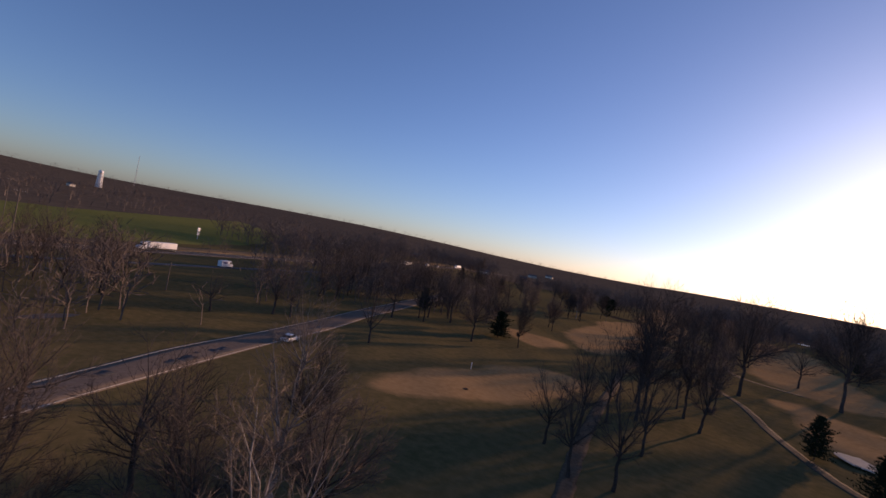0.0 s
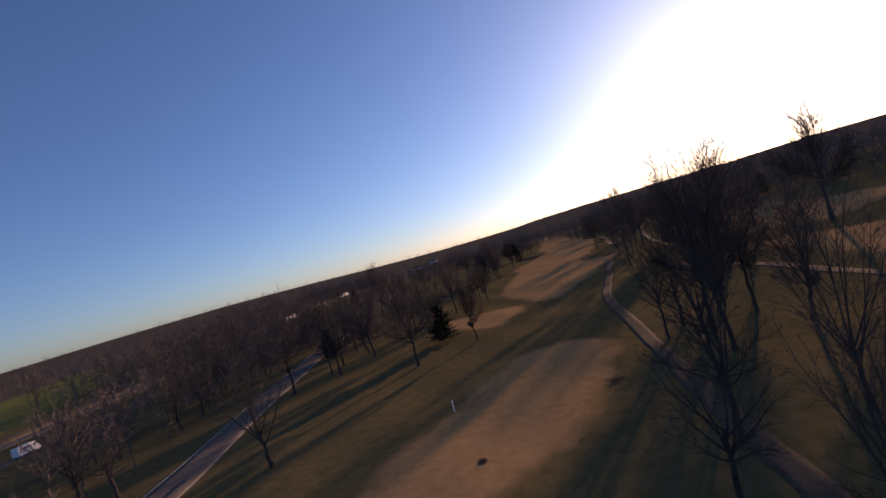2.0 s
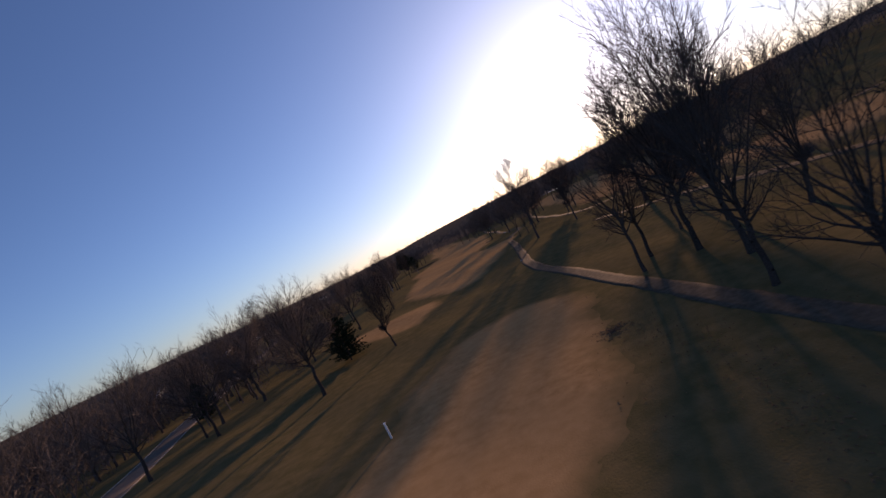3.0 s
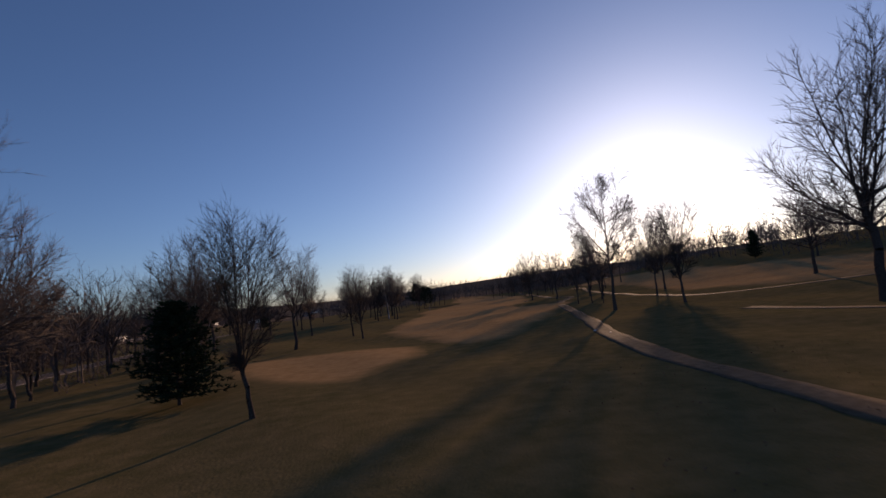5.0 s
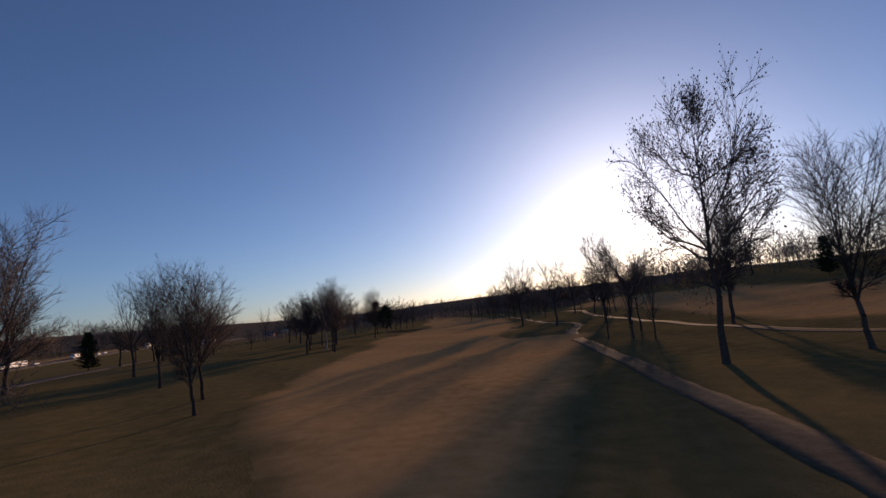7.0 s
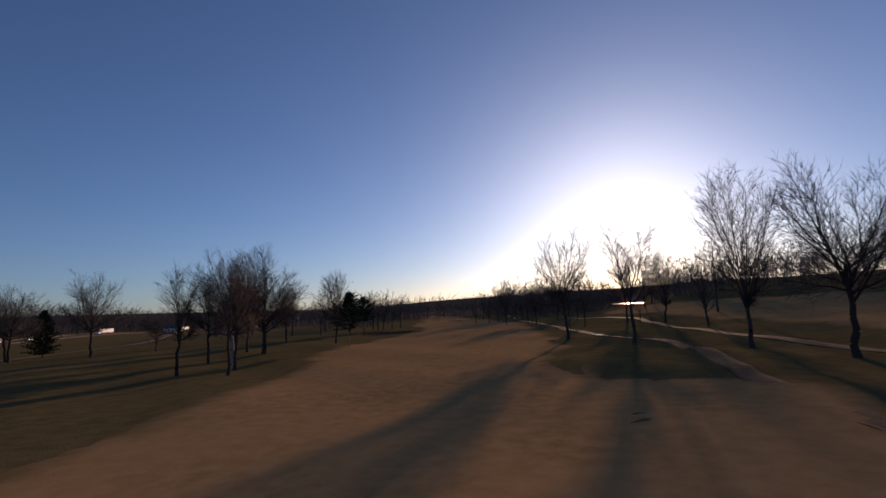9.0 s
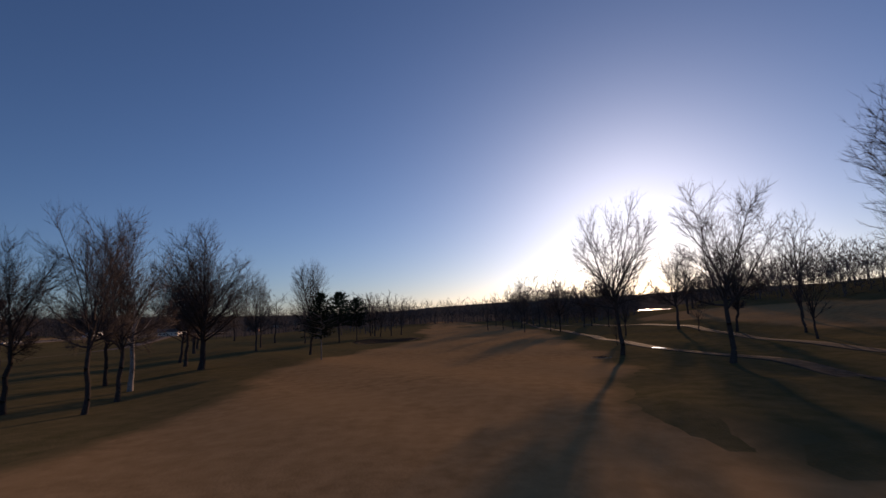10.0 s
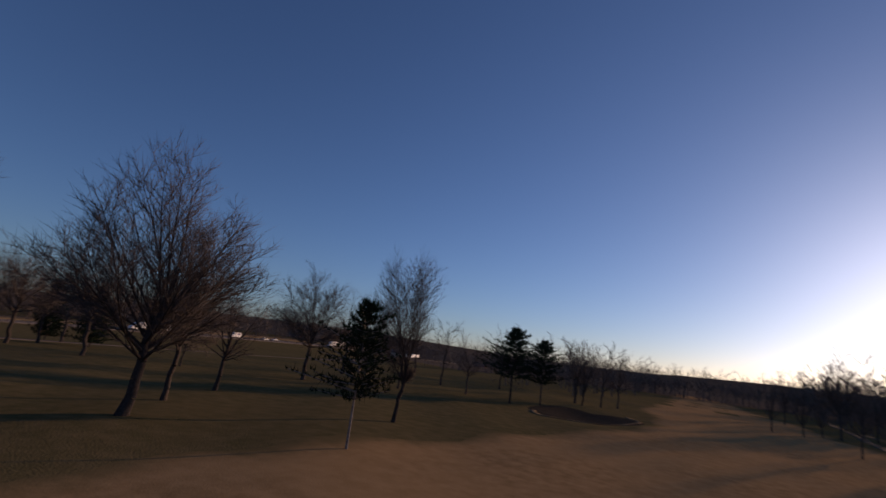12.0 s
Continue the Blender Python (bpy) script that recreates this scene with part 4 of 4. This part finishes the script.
def car(x, y, turn, paint, label, category="car"):
    ob = thing("car", pose(x, y, height(x, y) + (0.06 if x > -200 else 0.205), 0, 0, turn), label, category, "cars")
    profile("body", [(-2.3, 0.35), (-2.35, 0.8), (-2.2, 1.0), (1.0, 1.0), (2.15, 0.85), (2.35, 0.6), (2.3, 0.35)], 1.8, paint, ob, 0.08)
    profile("cabin", [(-1.9, 0.98), (-1.35, 1.45), (0.2, 1.48), (1.05, 0.98)], 1.55, M_GLASS, ob, 0.05)
    part("roof", box_bm(-0.55, 0, 1.49, 1.5, 1.4, 0.06, 0.025), paint, ob)
    for s in (-1, 1):
        part("headlight", box_bm(2.28, s * 0.65, 0.68, 0.12, 0.35, 0.14, 0.03), M_STEEL, ob)
        for wx in (-1.4, 1.45):
            wheel(ob, wx, s * 0.8, 0.33, 0.22)
    return ob


for x, y, turn in LORRIES:
    lorry(x, y, turn)
delivery_van(-185.5, 148, 98, "a service road")
delivery_van(-278, 490, 277.4, "the highway")
M_CARWHITE = material("car_paint_white", (0.75, 0.75, 0.74), 0.25, 0, 0.5)
M_CARSILVER = material("car_paint_silver", (0.5, 0.51, 0.52), 0.25, 0.6, 0.5)
car(-69.2, 74.8, 104, M_CARWHITE, "white saloon car parked at the road edge")
for k, (x, y, turn) in enumerate(((-283.5, 526, 277.4), (-280.5, 515, 277.4), (-275, 455, 97.4), (-262.5, 360, 277.4))):
    car(x, y, turn, (M_CARWHITE, M_CARSILVER)[k % 2], ("white", "silver")[k % 2] + " saloon car on the highway beyond the meadow")


# ---- towers, poles, posts ----
def water_tower(x, y):
    ob = thing("water_tower", pose(x, y, height(x, y)), "white water tower on tall legs", "water tower")
    for k in range(6):
        a = k * math.pi / 3
        v, f = [], []
        tube([(Vector((5.2 * math.cos(a), 5.2 * math.sin(a), 0)), Vector((4.0 * math.cos(a), 4.0 * math.sin(a), 30)), 0.95, 0.85)], v, f, 8)
        link("leg", v, f, M_WHITE, ob, True)
    part("riser", cyl_bm(0.9, 0.9, 30, Matrix.Translation((0, 0, 15)), 16), M_WHITE, ob)
    bm = bmesh.new()
    bmesh.ops.create_uvsphere(bm, u_segments=24, v_segments=14, radius=1, matrix=Matrix.Translation((0, 0, 33)) @ Matrix.Diagonal((4.8, 4.8, 4.2, 1)))
    part("tank", bm, M_WHITE, ob, smooth=True)
    part("balcony", cyl_bm(5.2, 5.2, 0.5, Matrix.Translation((0, 0, 32)), 24), M_STEEL, ob)


def mast(x, y, h):
    ob = thing("radio_mast", pose(x, y, height(x, y)), "slender lattice radio mast beyond the woods", "radio mast")
    for k in range(3):
        a = k * 2 * math.pi / 3
        v, f = [], []
        tube([(Vector((2.2 * math.cos(a), 2.2 * math.sin(a), 0)), Vector((0.5 * math.cos(a), 0.5 * math.sin(a), h)), 0.35, 0.25)], v, f, 5)
        link("leg", v, f, M_STEEL, ob)
    v, f = [], []
    for i in range(24):
        z0, z1 = h * i / 24, h * (i + 1) / 24
        for k in range(3):
            a, b = k * 2 * math.pi / 3, (k + 1) * 2 * math.pi / 3
            r0, r1 = 2.2 - 1.7 * i / 24, 2.2 - 1.7 * (i + 1) / 24
            tube([(Vector((r0 * math.cos(a), r0 * math.sin(a), z0)), Vector((r1 * math.cos(b), r1 * math.sin(b), z1)), 0.12, 0.12)], v, f, 3)
    link("bracing", v, f, M_STEEL, ob)


water_tower(-1138, 555)
mast(-1505, 827, 92)


def tall_sign(x, y, h):
    ob = thing("road_sign", pose(x, y, height(x, y), 0, 0, 100), "tall white sign on a post by the field", "sign")
    part("post", cyl_bm(0.25, 0.2, h - 2, Matrix.Translation((0, 0, (h - 2) / 2))), M_STEEL, ob)
    part("panel", box_bm(0, 0, h - 2, 2.2, 0.35, 2.6, 0.05), M_WHITE, ob)
    part("panel", box_bm(0, 0, h - 5, 1.8, 0.35, 1.8, 0.05), M_WHITE, ob)


tall_sign(-312, 221, 9)


def utility_pole(x, y, h, turn):
    ob = thing("utility_pole", pose(x, y, height(x, y) - 0.1, 0, 0, turn), "weathered wooden utility pole with a crossarm", "utility pole", "utility poles")
    part("pole", cyl_bm(0.17, 0.11, h, Matrix.Translation((0, 0, h / 2)), 10), M_POLE, ob)
    part("crossarm", box_bm(0, 0, h - 0.8, 2.4, 0.12, 0.14, 0.02), M_POLE, ob)
    for k in (-1.05, -0.5, 0.5, 1.05):
        part("insulator", cyl_bm(0.05, 0.04, 0.18, Matrix.Translation((k, 0, h - 0.64)), 8), M_STEEL, ob)


for x, y, h in ((-119, 79, 7.5), (-144.8, 54.5, 20), (-257, 88, 22), (-267, 96, 22), (-150, 160, 13), (-152, 240, 13)):
    utility_pole(x, y, h, 80)


def marker_post(x, y):
    ob = thing("marker_post", pose(x, y, height(x, y) - 0.05), "white wooden marker post on the tee turf", "post")
    part("post", box_bm(0, 0, 0.75, 0.16, 0.16, 1.5, 0.02), M_WHITE, ob)
    part("cap", box_bm(0, 0, 1.52, 0.22, 0.22, 0.06, 0.02), M_WHITE, ob)


marker_post(-39.4, 100.8)


# ---- small things on the turf ----
def brush_heap(x, y, seed, leaves, spread):
    """A heap of dead sticks and leaves."""
    rng = random.Random(seed)
    ob = thing("brush_heap", pose(x, y, height(x, y) + 0.02), "heap of dead sticks and pale leaves on the turf", "brush")
    v, f = [], []
    for _ in range(70):
        a, r = rng.uniform(0, 6.28), rng.uniform(0, 0.9) * spread
        p = Vector((r * math.cos(a), 1.2 * r * math.sin(a), rng.uniform(0.02, 0.16)))
        d = Vector((rng.gauss(0, 1), rng.gauss(0, 1), rng.gauss(0, 0.25))).normalized() * rng.uniform(0.15, 0.6)
        tube([(p, p + d, 0.018, 0.006)], v, f, 4)
    link("sticks", v, f, M_TWIG, ob)
    v, f = [], []
    for _ in range(160):
        a, r = rng.uniform(0, 6.28), rng.uniform(0, 1.4) * spread
        c = Vector((r * math.cos(a), 1.2 * r * math.sin(a), rng.uniform(0.01, 0.06)))
        k, t = len(v), rng.uniform(0, 6.28)
        e, g = Vector((math.cos(t), math.sin(t), rng.uniform(-.3, .3))) * 0.11, Vector((-math.sin(t), math.cos(t), rng.uniform(-.3, .3))) * 0.07
        v += [c + e, c + g, c - e, c - g, c + Vector((0, 0, 0.02))]
        f += [(k, k + 1, k + 4), (k + 1, k + 2, k + 4), (k + 2, k + 3, k + 4), (k + 3, k, k + 4)]
    link("leaves", v, f, leaves, ob)


brush_heap(-7.2, 304.8, 3, M_DRYLEAF, 1.0)
# This small heap is added to stand in for a dark divot in the tee.
brush_heap(-33.1, 84.8, 4, M_LITTER, 0.45)
brush_heap(-18.6, 100.5, 5, M_LITTER, 1.3)
rng = random.Random(17)
leaf_v, leaf_f = [], []
for _ in range(4200):
    x, y = rng.uniform(-24, 14), rng.uniform(70, 150)
    if rng.random() < 0.3:
        x, y = rng.gauss(-16.5, 1.5), rng.uniform(60, 100)
    if rng.random() > 0.35 + 0.65 * noise.noise((x * 0.2, y * 0.2, 4)):
        continue
    c = Vector((x, y, height(x, y) + rng.uniform(0.03, 0.07)))
    k, t, w = len(leaf_v), rng.uniform(0, 6.28), rng.uniform(0.05, 0.12)
    e, g = Vector((math.cos(t), math.sin(t), rng.uniform(-.3, .3))) * w, Vector((-math.sin(t), math.cos(t), rng.uniform(-.3, .3))) * w * 0.6
    leaf_v += [c + e, c + g, c - e, c - g, c + Vector((0, 0, 0.03))]
    leaf_f += [(k, k + 1, k + 4), (k + 1, k + 2, k + 4), (k + 2, k + 3, k + 4), (k + 3, k, k + 4)]
tagged(link("fallen_leaves", leaf_v, leaf_f, M_LITTER), "fallen brown leaves on the turf by the path", "leaves", kind="stuff")


def paper_scrap(x, y, size):
    ob = thing("litter", pose(x, y, height(x, y) + 0.05, 0, 0, 30), "crumpled white paper beside the cart path", "litter", "litter")
    bm = bmesh.new()
    bmesh.ops.create_icosphere(bm, subdivisions=2, radius=size)
    r = random.Random(int(x * 7))
    for v in bm.verts:
        v.co *= r.uniform(0.6, 1.1)
        v.co.z *= 0.5
    part("paper", bm, M_WHITE, ob)


paper_scrap(-13.3, 172.6, 0.2)
paper_scrap(-12.6, 168.4, 0.12)
